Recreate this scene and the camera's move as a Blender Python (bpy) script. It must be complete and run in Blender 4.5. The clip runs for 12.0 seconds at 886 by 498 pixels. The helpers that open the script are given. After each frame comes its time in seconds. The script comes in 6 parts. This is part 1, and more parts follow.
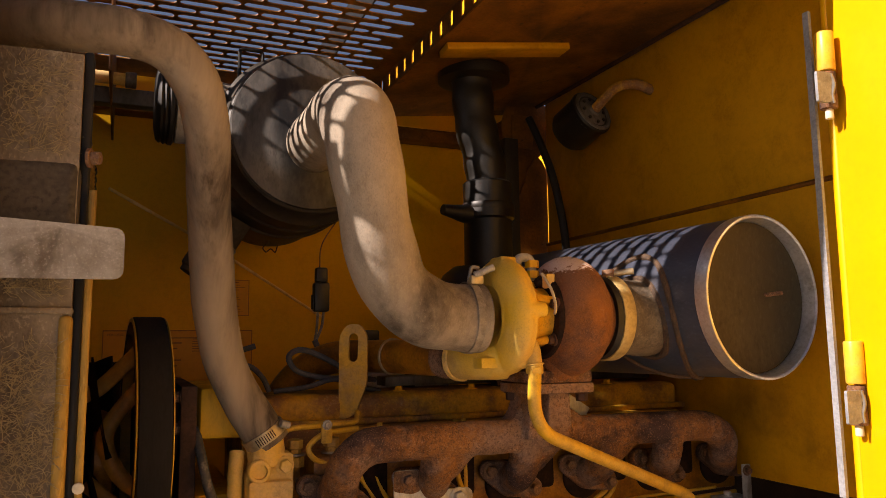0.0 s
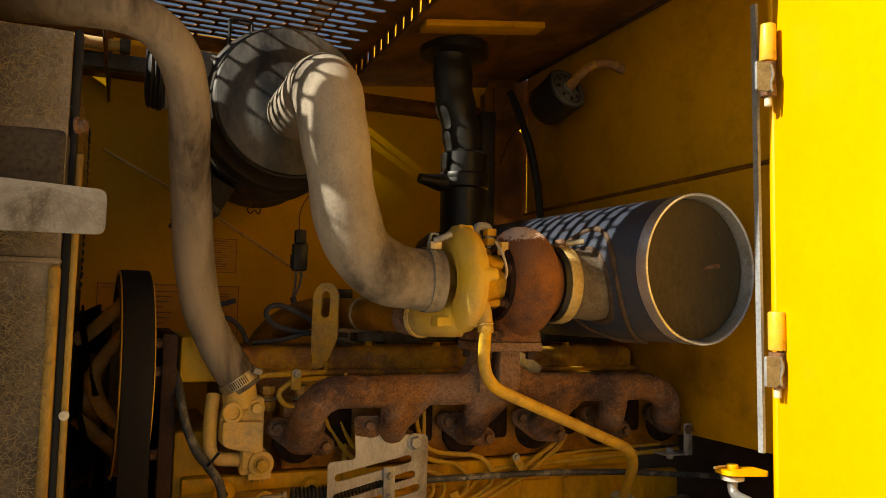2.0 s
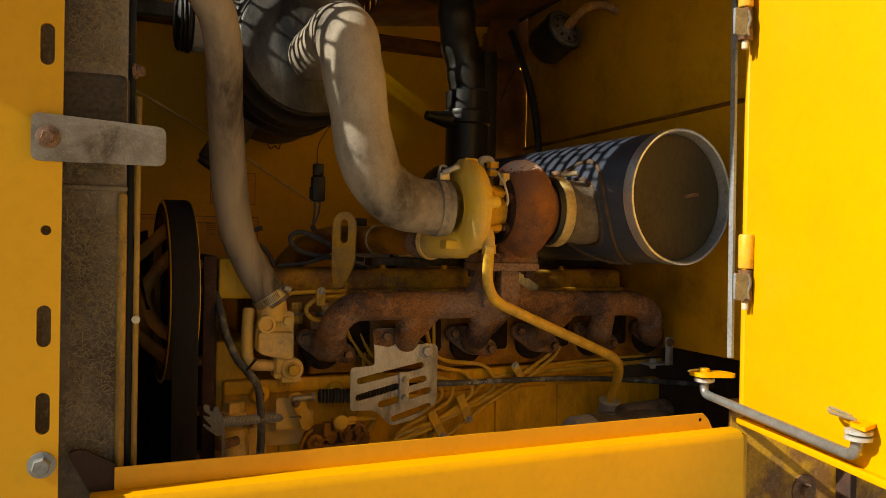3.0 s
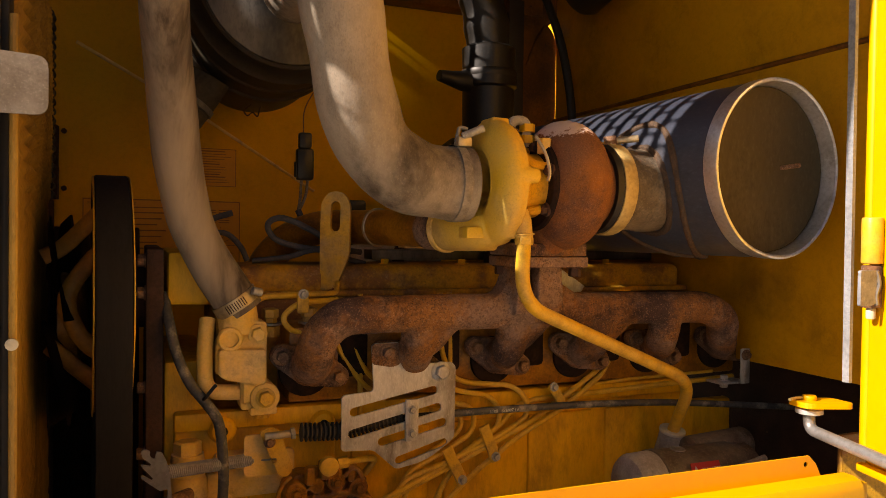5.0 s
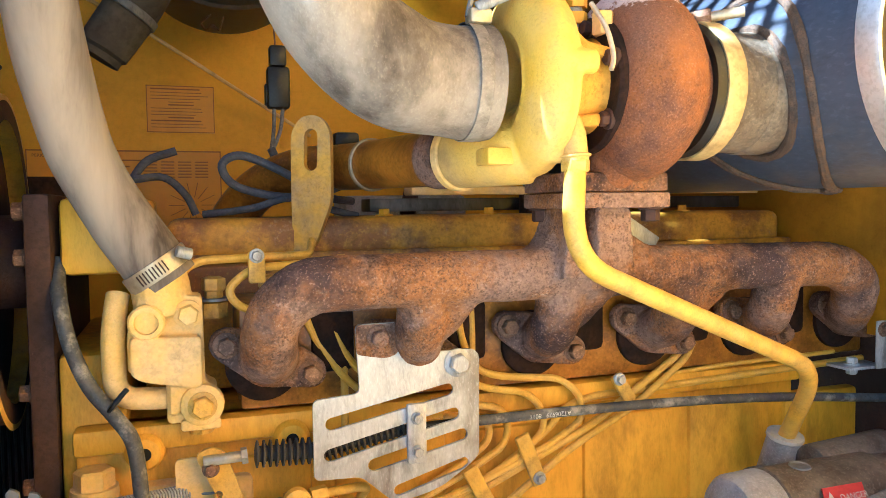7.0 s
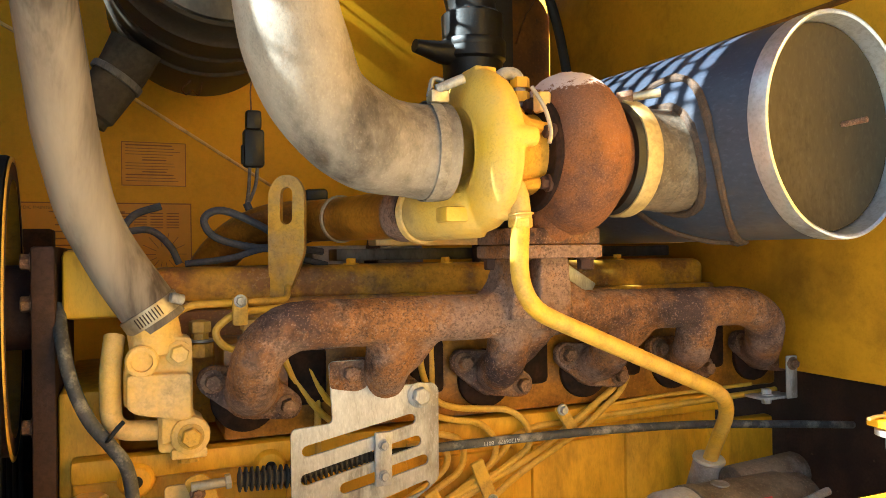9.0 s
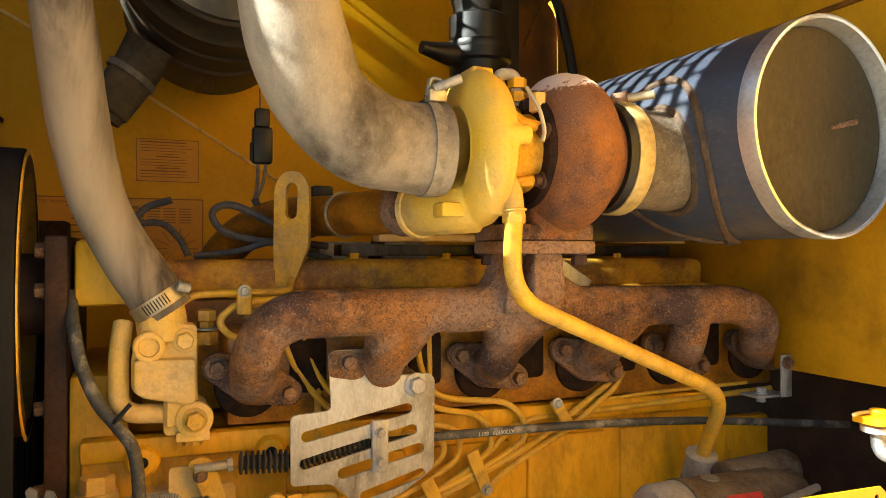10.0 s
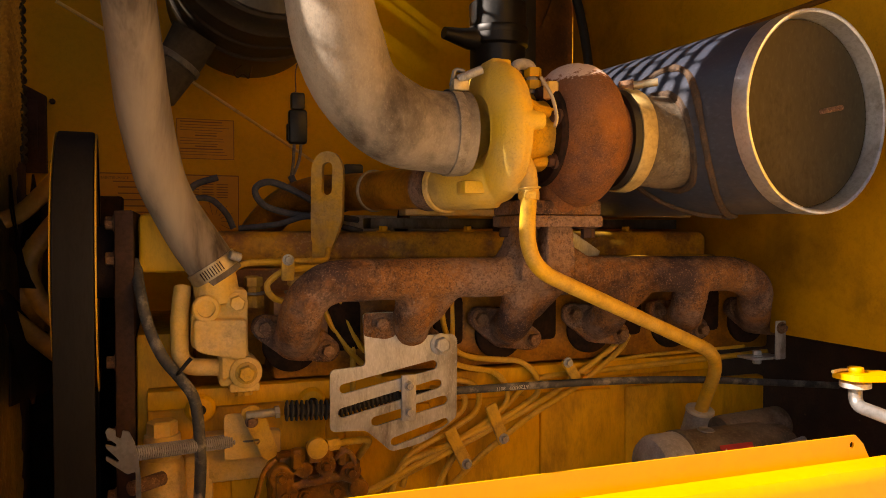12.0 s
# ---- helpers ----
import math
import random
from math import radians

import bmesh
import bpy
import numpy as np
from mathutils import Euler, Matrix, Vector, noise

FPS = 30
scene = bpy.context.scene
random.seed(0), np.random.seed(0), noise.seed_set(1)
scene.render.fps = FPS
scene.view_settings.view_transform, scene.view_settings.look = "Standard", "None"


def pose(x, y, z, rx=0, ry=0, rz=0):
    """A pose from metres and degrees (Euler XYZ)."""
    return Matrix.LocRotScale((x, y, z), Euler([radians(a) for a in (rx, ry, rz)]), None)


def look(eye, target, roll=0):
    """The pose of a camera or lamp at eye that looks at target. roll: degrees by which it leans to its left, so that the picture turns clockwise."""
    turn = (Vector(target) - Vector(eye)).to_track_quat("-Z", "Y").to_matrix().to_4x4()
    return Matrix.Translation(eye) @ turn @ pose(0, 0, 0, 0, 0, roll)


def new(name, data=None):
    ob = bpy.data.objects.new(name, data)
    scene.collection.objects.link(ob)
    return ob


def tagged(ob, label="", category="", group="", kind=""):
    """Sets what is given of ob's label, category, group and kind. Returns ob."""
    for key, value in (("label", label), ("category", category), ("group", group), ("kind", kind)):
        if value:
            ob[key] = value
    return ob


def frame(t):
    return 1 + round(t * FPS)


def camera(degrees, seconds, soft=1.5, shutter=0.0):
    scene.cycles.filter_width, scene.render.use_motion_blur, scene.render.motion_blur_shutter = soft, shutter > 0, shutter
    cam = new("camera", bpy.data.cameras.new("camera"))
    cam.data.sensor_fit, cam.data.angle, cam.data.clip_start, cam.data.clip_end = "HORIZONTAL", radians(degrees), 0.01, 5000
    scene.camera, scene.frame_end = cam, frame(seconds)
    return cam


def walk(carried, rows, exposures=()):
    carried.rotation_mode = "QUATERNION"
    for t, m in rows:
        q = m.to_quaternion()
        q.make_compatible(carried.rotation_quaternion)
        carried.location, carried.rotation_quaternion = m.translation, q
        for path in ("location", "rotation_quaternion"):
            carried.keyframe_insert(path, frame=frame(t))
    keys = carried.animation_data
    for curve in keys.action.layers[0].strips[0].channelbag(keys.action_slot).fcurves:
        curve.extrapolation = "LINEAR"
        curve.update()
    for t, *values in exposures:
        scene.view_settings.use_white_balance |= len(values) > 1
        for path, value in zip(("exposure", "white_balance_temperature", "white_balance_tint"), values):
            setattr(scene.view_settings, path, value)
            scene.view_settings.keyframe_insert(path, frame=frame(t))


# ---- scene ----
cam = camera(61.1, 12.0, soft=0.9)
PATH = [
    (0, (0.058, 0.099, 1.731), (0.841, 1.923, 1.978), -0.6),
    (0.5, (0.079, 0.092, 1.735), (0.864, 1.919, 1.959), 0.1),
    (1, (0.097, 0.093, 1.733), (0.886, 1.919, 1.941), 0.2),
    (1.5, (0.095, 0.066, 1.739), (0.892, 1.892, 1.919), 0.6),
    (2, (0.082, -0.022, 1.722), (0.86, 1.814, 1.878), 1.2),
    (2.5, (0.024, -0.105, 1.707), (0.807, 1.735, 1.745), 0.8),
    (3, (0.006, -0.159, 1.699), (0.791, 1.68, 1.686), 1.0),
    (3.2, (0.005, -0.165, 1.697), (0.789, 1.675, 1.679), 1.0),
    (4.8, (0.104, 0.093, 1.704), (0.89, 1.932, 1.668), 1.0),
    (5, (0.133, 0.17, 1.696), (0.891, 2.02, 1.656), 0.8),
    (5.5, (0.15, 0.302, 1.67), (0.84, 2.178, 1.606), 0.0),
    (6, (0.21, 0.405, 1.662), (0.81, 2.308, 1.526), 0.0),
    (6.5, (0.276, 0.463, 1.654), (0.881, 2.364, 1.513), -0.3),
    (7, (0.297, 0.488, 1.652), (0.947, 2.376, 1.538), -0.7),
    (7.5, (0.267, 0.501, 1.657), (1.061, 2.336, 1.663), -1.4),
    (7.7, (0.264, 0.473, 1.659), (1.061, 2.307, 1.668), -1.4),
    (9.3, (0.246, 0.38, 1.655), (1.008, 2.229, 1.665), -0.5),
    (9.5, (0.249, 0.373, 1.647), (1.008, 2.223, 1.673), -0.3),
    (10, (0.257, 0.351, 1.647), (0.99, 2.212, 1.662), 0.0),
    (10.5, (0.258, 0.345, 1.639), (0.97, 2.214, 1.644), 0.3),
    (11, (0.237, 0.31, 1.648), (0.94, 2.183, 1.618), 0.0),
    (11.5, (0.218, 0.267, 1.646), (0.917, 2.14, 1.603), 0.0),
    (12, (0.212, 0.255, 1.647), (0.902, 2.132, 1.59), 0.1),
]
EXPOSURES = [(0, 1.02, 7250, 25), (2.0, 0.87, 7250, 5), (2.5, 0.74, 7250, 3), (3.2, 0.5, 6850, 5), (4.8, 0.87, 7450, 21), (5.0, 1.02, 7450, 21), (5.5, 2.12, 6650, 13), (6.5, 3.09, 5400, -7), (7.0, 3.15, 4450, -1), (7.7, 3.17, 4150, -1), (9.5, 2.46, 5750, -4), (10.5, 2.31, 6350, 1), (11.2, 2.01, 7050, 7), (12.0, 1.36, 7550, 21)]
walk(cam, [(t, look(eye, target, roll)) for t, eye, target, roll in PATH], EXPOSURES)

# world and sun
SUN_DIR = Vector((1.55, 0.10, -1.0)).normalized()
world = bpy.data.worlds.new("sky")
scene.world = world
world.use_nodes = True
wn = world.node_tree
sky = wn.nodes.new("ShaderNodeTexSky")
sky.sky_type = "NISHITA"
sky.sun_disc = False
sky.sun_elevation = math.asin(-SUN_DIR.z)
sky.sun_rotation = math.atan2(-SUN_DIR.x, -SUN_DIR.y)
bg = wn.nodes["Background"]
bg.inputs["Strength"].default_value = 0.036
wn.links.new(sky.outputs["Color"], bg.inputs["Color"])
sun = new("sun", bpy.data.lights.new("sun", "SUN"))
sun.data.energy = 4.6
sun.data.angle = radians(0.5)
sun.data.color = (1.0, 0.95, 0.86)
sun.matrix_world = look((0, 0, 6), Vector((0, 0, 6)) + SUN_DIR)


# ---- materials ----
def material(name, base, dirt=None, rough=0.6, metal=0.0, amount=0.5, scale=9.0, fine=120.0, bump=0.15, fine_mix=0.25, edge=0.12, stretch=(1, 1, 1), third=None, third_level=0.62, per_piece=0.0, speck=None, stain=None, spec=0.4, crown=None, grime=0.4):
    m = bpy.data.materials.new(name)
    m.use_nodes = True
    n, l = m.node_tree.nodes, m.node_tree.links
    b = n["Principled BSDF"]
    dirt = dirt or tuple(c * 0.6 for c in base)
    co = n.new("ShaderNodeTexCoord")
    mp = n.new("ShaderNodeMapping")
    mp.inputs["Scale"].default_value = stretch
    l.new(co.outputs["Object"], mp.inputs["Vector"])

    def noise_tex(sc, detail=6.0, rg=0.6):
        t = n.new("ShaderNodeTexNoise")
        t.inputs["Scale"].default_value, t.inputs["Detail"].default_value, t.inputs["Roughness"].default_value = sc, detail, rg
        l.new(mp.outputs["Vector"], t.inputs["Vector"])
        return t.outputs["Fac"]

    def ramp(src, lo, hi):
        r = n.new("ShaderNodeMapRange")
        r.inputs["From Min"].default_value, r.inputs["From Max"].default_value = lo, hi
        l.new(src, r.inputs["Value"])
        return r.outputs["Result"]

    def mix(fac, a, c):
        x = n.new("ShaderNodeMix")
        x.data_type = "RGBA"
        l.new(fac, x.inputs["Factor"])
        for sock, v in ((x.inputs["A"], a), (x.inputs["B"], c)):
            if isinstance(v, tuple):
                sock.default_value = (*v, 1)
            else:
                l.new(v, sock)
        return x.outputs["Result"]

    def times(src, k):
        x = n.new("ShaderNodeMath")
        x.operation = "MULTIPLY"
        x.inputs[1].default_value = k
        l.new(src, x.inputs[0])
        return x.outputs["Value"]

    big, small = noise_tex(scale), noise_tex(fine, 3.0)
    col = mix(times(ramp(big, 0.5 - edge, 0.5 + edge), amount), base, dirt)
    col = mix(times(ramp(small, 0.47, 0.62), fine_mix), col, tuple(c * 0.38 for c in base))
    if third:
        spots = noise_tex(scale * 4.0, 5.0, 0.7)
        col = mix(ramp(spots, third_level, third_level + 0.08), col, third)
    if per_piece:
        info = n.new("ShaderNodeObjectInfo")
        col = mix(times(info.outputs["Random"], per_piece), col, tuple(c * 0.5 for c in base))
    if stain:
        colour, sc, lo, k = stain
        col = mix(times(ramp(noise_tex(sc, 5.0, 0.65), lo, lo + 0.14), k), col, colour)
    relief = small
    if speck:
        sc, dark, light = speck
        grit = noise_tex(sc, 2.5, 0.55)
        where = n.new("ShaderNodeMath")
        where.operation = "MULTIPLY"
        l.new(ramp(grit, 0.55, 0.63), where.inputs[0])
        l.new(ramp(noise_tex(scale * 1.7 + 6.0, 3.0, 0.6), 0.34, 0.60), where.inputs[1])
        col = mix(times(where.outputs["Value"], dark), col, tuple(c * 0.22 for c in base))
        col = mix(times(ramp(grit, 0.42, 0.34), light), col, tuple(min(0.85, c * 1.5 + 0.03) for c in base))
        add = n.new("ShaderNodeMath")
        add.operation = "SUBTRACT"
        l.new(small, add.inputs[0])
        l.new(grit, add.inputs[1])
        relief = add.outputs["Value"]
    if grime:
        smear = n.new("ShaderNodeMath")
        smear.operation = "MULTIPLY"
        l.new(ramp(noise_tex(scale * 0.5 + 4.0, 8.0, 0.68), 0.46, 0.66), smear.inputs[0])
        l.new(ramp(noise_tex(scale * 2.0 + 22.0, 6.0, 0.7), 0.36, 0.58), smear.inputs[1])
        dim = n.new("ShaderNodeMix")
        dim.data_type, dim.blend_type = "RGBA", "MULTIPLY"
        l.new(times(smear.outputs["Value"], grime), dim.inputs["Factor"])
        l.new(col, dim.inputs["A"])
        dim.inputs["B"].default_value = (0.22, 0.185, 0.16, 1)
        col = dim.outputs["Result"]
    # Pale tone above a height: flakes, with sunlight put into the colour.
    if crown:
        colour, level, soft, wander = crown
        xyz = n.new("ShaderNodeSeparateXYZ")
        l.new(co.outputs["Object"], xyz.inputs["Vector"])
        rise = n.new("ShaderNodeMath")
        rise.operation = "ADD"
        l.new(xyz.outputs["Z"], rise.inputs[0])
        l.new(times(noise_tex(70.0, 6.0, 0.7), wander), rise.inputs[1])
        col = mix(ramp(rise.outputs["Value"], level, level + soft), col, colour)
    l.new(col, b.inputs["Base Color"])
    b.inputs["Specular IOR Level"].default_value = spec
    b.inputs["Metallic"].default_value = metal
    rr = n.new("ShaderNodeMapRange")
    rr.inputs["To Min"].default_value, rr.inputs["To Max"].default_value = max(0.05, rough - 0.13), min(1.0, rough + 0.15)
    l.new(big, rr.inputs["Value"])
    l.new(rr.outputs["Result"], b.inputs["Roughness"])
    if bump:
        bp = n.new("ShaderNodeBump")
        bp.inputs["Strength"].default_value, bp.inputs["Distance"].default_value = bump, 0.002
        l.new(relief, bp.inputs["Height"])
        l.new(bp.outputs["Normal"], b.inputs["Normal"])
    return m


YELLOW = material("yellow_panel_paint", (0.82, 0.405, 0.003), (0.70, 0.335, 0.004), 0.42, amount=0.45, scale=3.0, fine=60, bump=0.03, fine_mix=0.06, edge=0.2, grime=0.06)
YELLOW_IN = material("dusty_yellow_panel_paint", (0.82, 0.435, 0.002), (0.68, 0.345, 0.003), 0.5, amount=0.5, scale=3.5, fine=90, bump=0.04, fine_mix=0.08, edge=0.22, speck=(260, 0.06, 0.03), stain=((0.42, 0.20, 0.006), 2.2, 0.58, 0.35), spec=0.25, grime=0.22)
# Yellow panel paint with the wall's weaker light put into a darker amber.
BULKHEAD = material("grimy_shade_darkened_amber", (0.62, 0.300, 0.003), (0.46, 0.205, 0.004), 0.55, amount=0.6, scale=3.0, fine=90, bump=0.05, fine_mix=0.12, edge=0.22, speck=(260, 0.12, 0.04), stain=((0.20, 0.088, 0.008), 2.6, 0.53, 0.6), spec=0.2, grime=0.35)
# Much darker, more orange version of the yellow, with dark blotches.
YELLOW_ROOF = material("dark_orange_roof_paint", (0.27, 0.10, 0.005), (0.10, 0.036, 0.006), 0.55, amount=0.9, scale=7, fine=70, bump=0.08, fine_mix=0.2, third=(0.06, 0.03, 0.012), speck=(150, 0.4, 0.15), stain=((0.045, 0.02, 0.008), 6.0, 0.54, 0.7))
ENGINE_YELLOW = material("grimy_engine_yellow", (0.82, 0.435, 0.008), (0.66, 0.335, 0.012), 0.5, amount=0.7, scale=9, fine=90, bump=0.15, fine_mix=0.14, stretch=(1.4, 1, 0.5), edge=0.16, third=(0.20, 0.085, 0.014), third_level=0.69, speck=(330, 0.12, 0.08), stain=((0.16, 0.065, 0.010), 7.0, 0.58, 0.7), spec=0.35, grime=0.55)
CAST_YELLOW = material("dusty_cast_yellow", (0.80, 0.50, 0.095), (0.78, 0.56, 0.27), 0.6, amount=0.8, scale=16, fine=220, bump=0.2, fine_mix=0.12, speck=(400, 0.12, 0.15), stain=((0.30, 0.165, 0.045), 24.0, 0.60, 0.4), grime=0.35)
TURBO_YELLOW = material("dusty_compressor_yellow", (0.74, 0.435, 0.018), (0.56, 0.395, 0.150), 0.55, amount=0.9, scale=7, fine=260, bump=0.18, fine_mix=0.1, edge=0.16, speck=(380, 0.16, 0.08), stain=((0.34, 0.22, 0.075), 14.0, 0.58, 0.6), grime=0.35)
PIPE_YELLOW = material("painted_pipe_yellow", (0.74, 0.42, 0.026), (0.58, 0.37, 0.09), 0.42, amount=0.6, scale=22, fine=160, bump=0.06, fine_mix=0.12, speck=(380, 0.18, 0.1), grime=0.6)
OILY_YELLOW = material("oily_brown_yellow", (0.42, 0.175, 0.010), (0.15, 0.058, 0.010), 0.34, amount=0.9, scale=20, fine=150, bump=0.15, fine_mix=0.3, speck=(260, 0.4, 0.2))
FAN_ARM = material("grimy_gold_fan_paint", (0.46, 0.215, 0.020), (0.17, 0.080, 0.018), 0.5, amount=0.9, scale=16, fine=140, bump=0.12, fine_mix=0.25, edge=0.14)
COVER = material("stained_or_shaded_yellow", (0.62, 0.32, 0.018), (0.27, 0.115, 0.032), 0.55, amount=0.95, scale=10, fine=120, bump=0.15, fine_mix=0.25, edge=0.05, third=(0.40, 0.25, 0.11), speck=(220, 0.35, 0.2), stain=((0.30, 0.185, 0.115), 9.0, 0.55, 0.7), grime=0.7)
EYE_PAINT = material("worn_dusty_yellow_plate", (0.70, 0.40, 0.030), (0.42, 0.29, 0.13), 0.55, amount=0.9, scale=14, fine=160, bump=0.12, fine_mix=0.2, edge=0.1, speck=(300, 0.3, 0.1), stain=((0.16, 0.085, 0.03), 18.0, 0.56, 0.6), grime=0.6)
RUST = material("rusty_cast_iron", (0.270, 0.165, 0.115), (0.320, 0.130, 0.026), 0.85, amount=0.8, scale=12, edge=0.05, fine=150, bump=0.9, fine_mix=0.5, third=(0.42, 0.30, 0.22), third_level=0.63, speck=(400, 0.7, 0.4), stain=((0.050, 0.032, 0.036), 8.0, 0.49, 0.9), spec=0.25, grime=0.75)
# Its pale crown paints flaked scale and sun on the top together.
RUST_ORANGE = material("orange_rust_sunlit_crown", (0.195, 0.088, 0.045), (0.310, 0.112, 0.020), 0.88, amount=0.9, scale=6, edge=0.10, fine=230, bump=0.8, fine_mix=0.2, speck=(520, 0.35, 0.5), stain=((0.110, 0.058, 0.046), 7.0, 0.51, 0.8), spec=0.25, crown=((0.60, 0.47, 0.41), 0.203, 0.006, 0.08), grime=0.35)
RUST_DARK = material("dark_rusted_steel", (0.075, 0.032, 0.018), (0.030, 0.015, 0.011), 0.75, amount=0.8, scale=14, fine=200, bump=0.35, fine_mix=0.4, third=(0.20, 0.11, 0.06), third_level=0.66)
BOLT_RUST = material("rusty_bolt_steel", (0.27, 0.150, 0.080), (0.13, 0.065, 0.04), 0.65, metal=0.2, amount=0.8, scale=60, fine=400, bump=0.3, fine_mix=0.4, speck=(420, 0.5, 0.6))
HOSE = material("dusty_rubber_hose", (0.385, 0.325, 0.250), (0.220, 0.185, 0.148), 0.88, amount=0.85, scale=6, fine=120, bump=0.2, fine_mix=0.12, stretch=(1, 1, 0.6), edge=0.14, speck=(480, 0.16, 0.1), stain=((0.100, 0.080, 0.062), 6.0, 0.54, 0.8), spec=0.2, grime=0.75)
HOSE_TAN = material("tan_dusty_rubber", (0.350, 0.288, 0.215), (0.175, 0.142, 0.112), 0.88, amount=0.85, scale=9, fine=60, bump=0.12, fine_mix=0.06, stretch=(1.6, 1.6, 0.22), edge=0.12, stain=((0.090, 0.070, 0.055), 10.0, 0.54, 0.7), spec=0.2, grime=0.7)
BLACK = material("black_plastic", (0.007, 0.0066, 0.0062), (0.022, 0.018, 0.014), 0.42, amount=0.6, scale=14, fine=150, bump=0.08, fine_mix=0.1, speck=(260, 0.2, 0.25))
BLACK_DUSTY = material("dusty_black_paint", (0.014, 0.013, 0.013), (0.21, 0.195, 0.175), 0.45, amount=0.8, scale=7, fine=120, bump=0.06, fine_mix=0.15, stretch=(1, 1, 0.4), speck=(150, 0.3, 0.25))
RUBBER = material("black_rubber", (0.010, 0.0095, 0.0095), (0.022, 0.02, 0.018), 0.6, amount=0.7, scale=18, fine=160, bump=0.15)
BELT = material("worn_belt_rubber", (0.014, 0.013, 0.014), (0.024, 0.022, 0.022), 0.75, spec=0.15, amount=0.6, scale=12, fine=200, bump=0.05, stretch=(2, 1, 0.3))
MUFFLER = material("blue_black_muffler_paint", (0.048, 0.058, 0.090), (0.075, 0.084, 0.110), 0.40, metal=0.30, amount=0.7, scale=5, fine=160, bump=0.06, fine_mix=0.12, stretch=(1, 0.5, 1), edge=0.16, third=(0.15, 0.145, 0.14), third_level=0.68, speck=(210, 0.15, 0.35), stain=((0.15, 0.115, 0.08), 6.0, 0.58, 0.65), spec=0.5, grime=0.4)
MUFFLER_RIM = material("bare_aluminized_rim", (0.80, 0.83, 0.88), (0.52, 0.53, 0.55), 0.34, metal=0.85, amount=0.6, scale=18, fine=200, bump=0.1, stain=((0.20, 0.17, 0.14), 12.0, 0.60, 0.6))
# Matte brown stands in for ground and yellow mirrored in the cap.
MUFFLER_CAP = material("dusty_cap_painted_reflection", (0.050, 0.039, 0.019), (0.072, 0.056, 0.028), 0.7, metal=0.0, amount=0.6, scale=6, fine=120, bump=0.05, fine_mix=0.12, stretch=(1, 1, 0.5), speck=(220, 0.2, 0.15), spec=0.2, grime=0.3)
WELD = material("rough_weld_bead", (0.075, 0.050, 0.034), (0.15, 0.085, 0.045), 0.7, metal=0.2, amount=0.8, scale=90, fine=500, bump=0.9, fine_mix=0.4)
ZINC = material("dull_zinc_plate", (0.60, 0.585, 0.555), (0.42, 0.40, 0.36), 0.48, metal=0.3, amount=0.8, scale=12, fine=160, bump=0.08, fine_mix=0.2, stretch=(1.3, 1, 0.45), edge=0.10, speck=(380, 0.2, 0.2), stain=((0.24, 0.19, 0.13), 13.0, 0.54, 0.75))
DUSTY_BAND = material("dust_covered_steel_band", (0.36, 0.31, 0.245), (0.23, 0.195, 0.155), 0.7, metal=0.15, amount=0.8, scale=14, fine=160, bump=0.06, speck=(380, 0.2, 0.2), grime=0.7)
JAMB_STEEL = material("bare_blue_grey_steel", (0.34, 0.355, 0.38), (0.24, 0.245, 0.25), 0.55, metal=0.3, amount=0.7, scale=12, fine=160, bump=0.06, speck=(300, 0.2, 0.2), grime=0.4)
ZINC_WARM = material("yellowed_zinc_band", (0.55, 0.47, 0.32), (0.42, 0.35, 0.22), 0.42, metal=0.6, amount=0.6, scale=20, fine=160, bump=0.06)
BRASSY = material("straw_coloured_steel_band", (0.60, 0.45, 0.18), (0.46, 0.325, 0.12), 0.5, metal=0.25, amount=0.6, scale=20, fine=160, bump=0.05)
STEEL = material("grey_worn_steel", (0.33, 0.33, 0.33), (0.20, 0.18, 0.15), 0.45, metal=0.6, amount=0.7, scale=16, fine=180, bump=0.1)
GREY_TANK = material("dusty_grey_paint", (0.40, 0.38, 0.35), (0.17, 0.135, 0.095), 0.6, amount=0.8, scale=14, fine=160, bump=0.1, fine_mix=0.2, speck=(380, 0.2, 0.2), stain=((0.10, 0.06, 0.03), 12.0, 0.58, 0.7))
RAD = material("dust_caked_radiator_side", (0.265, 0.210, 0.150), (0.105, 0.082, 0.060), 0.9, amount=0.95, scale=6, edge=0.14, fine=85, bump=0.6, fine_mix=0.25, stretch=(1, 1, 0.7), third=(0.36, 0.30, 0.22), third_level=0.64, speck=(300, 0.4, 0.3), stain=((0.30, 0.24, 0.16), 9.0, 0.58, 0.6), spec=0.15, grime=0.7)
RAD_BAND = material("dark_dusty_band", (0.040, 0.033, 0.028), (0.085, 0.068, 0.048), 0.75, amount=0.7, scale=9, fine=150, bump=0.2, speck=(150, 0.4, 0.4))
DECAL = material("amber_service_decal", (0.74, 0.345, 0.005), (0.66, 0.30, 0.006), 0.4, amount=0.4, scale=6, fine=60, bump=0.0, fine_mix=0.05, grime=0.15)
PRINT = material("brown_decal_print", (0.33, 0.135, 0.008), None, 0.5, amount=0.3, bump=0.0, grime=0.0)
WHITE_PRINT = material("pale_ink", (0.62, 0.60, 0.55), None, 0.6, amount=0.3, bump=0.0, grime=0.0)
RED = material("red_decal", (0.55, 0.035, 0.025), None, 0.45, amount=0.3, bump=0.0, grime=0.0)
SOIL = material("dry_pale_ground", (0.50, 0.44, 0.35), (0.42, 0.36, 0.28), 0.95, amount=0.7, scale=0.6, fine=9, bump=0.3, grime=0.1)
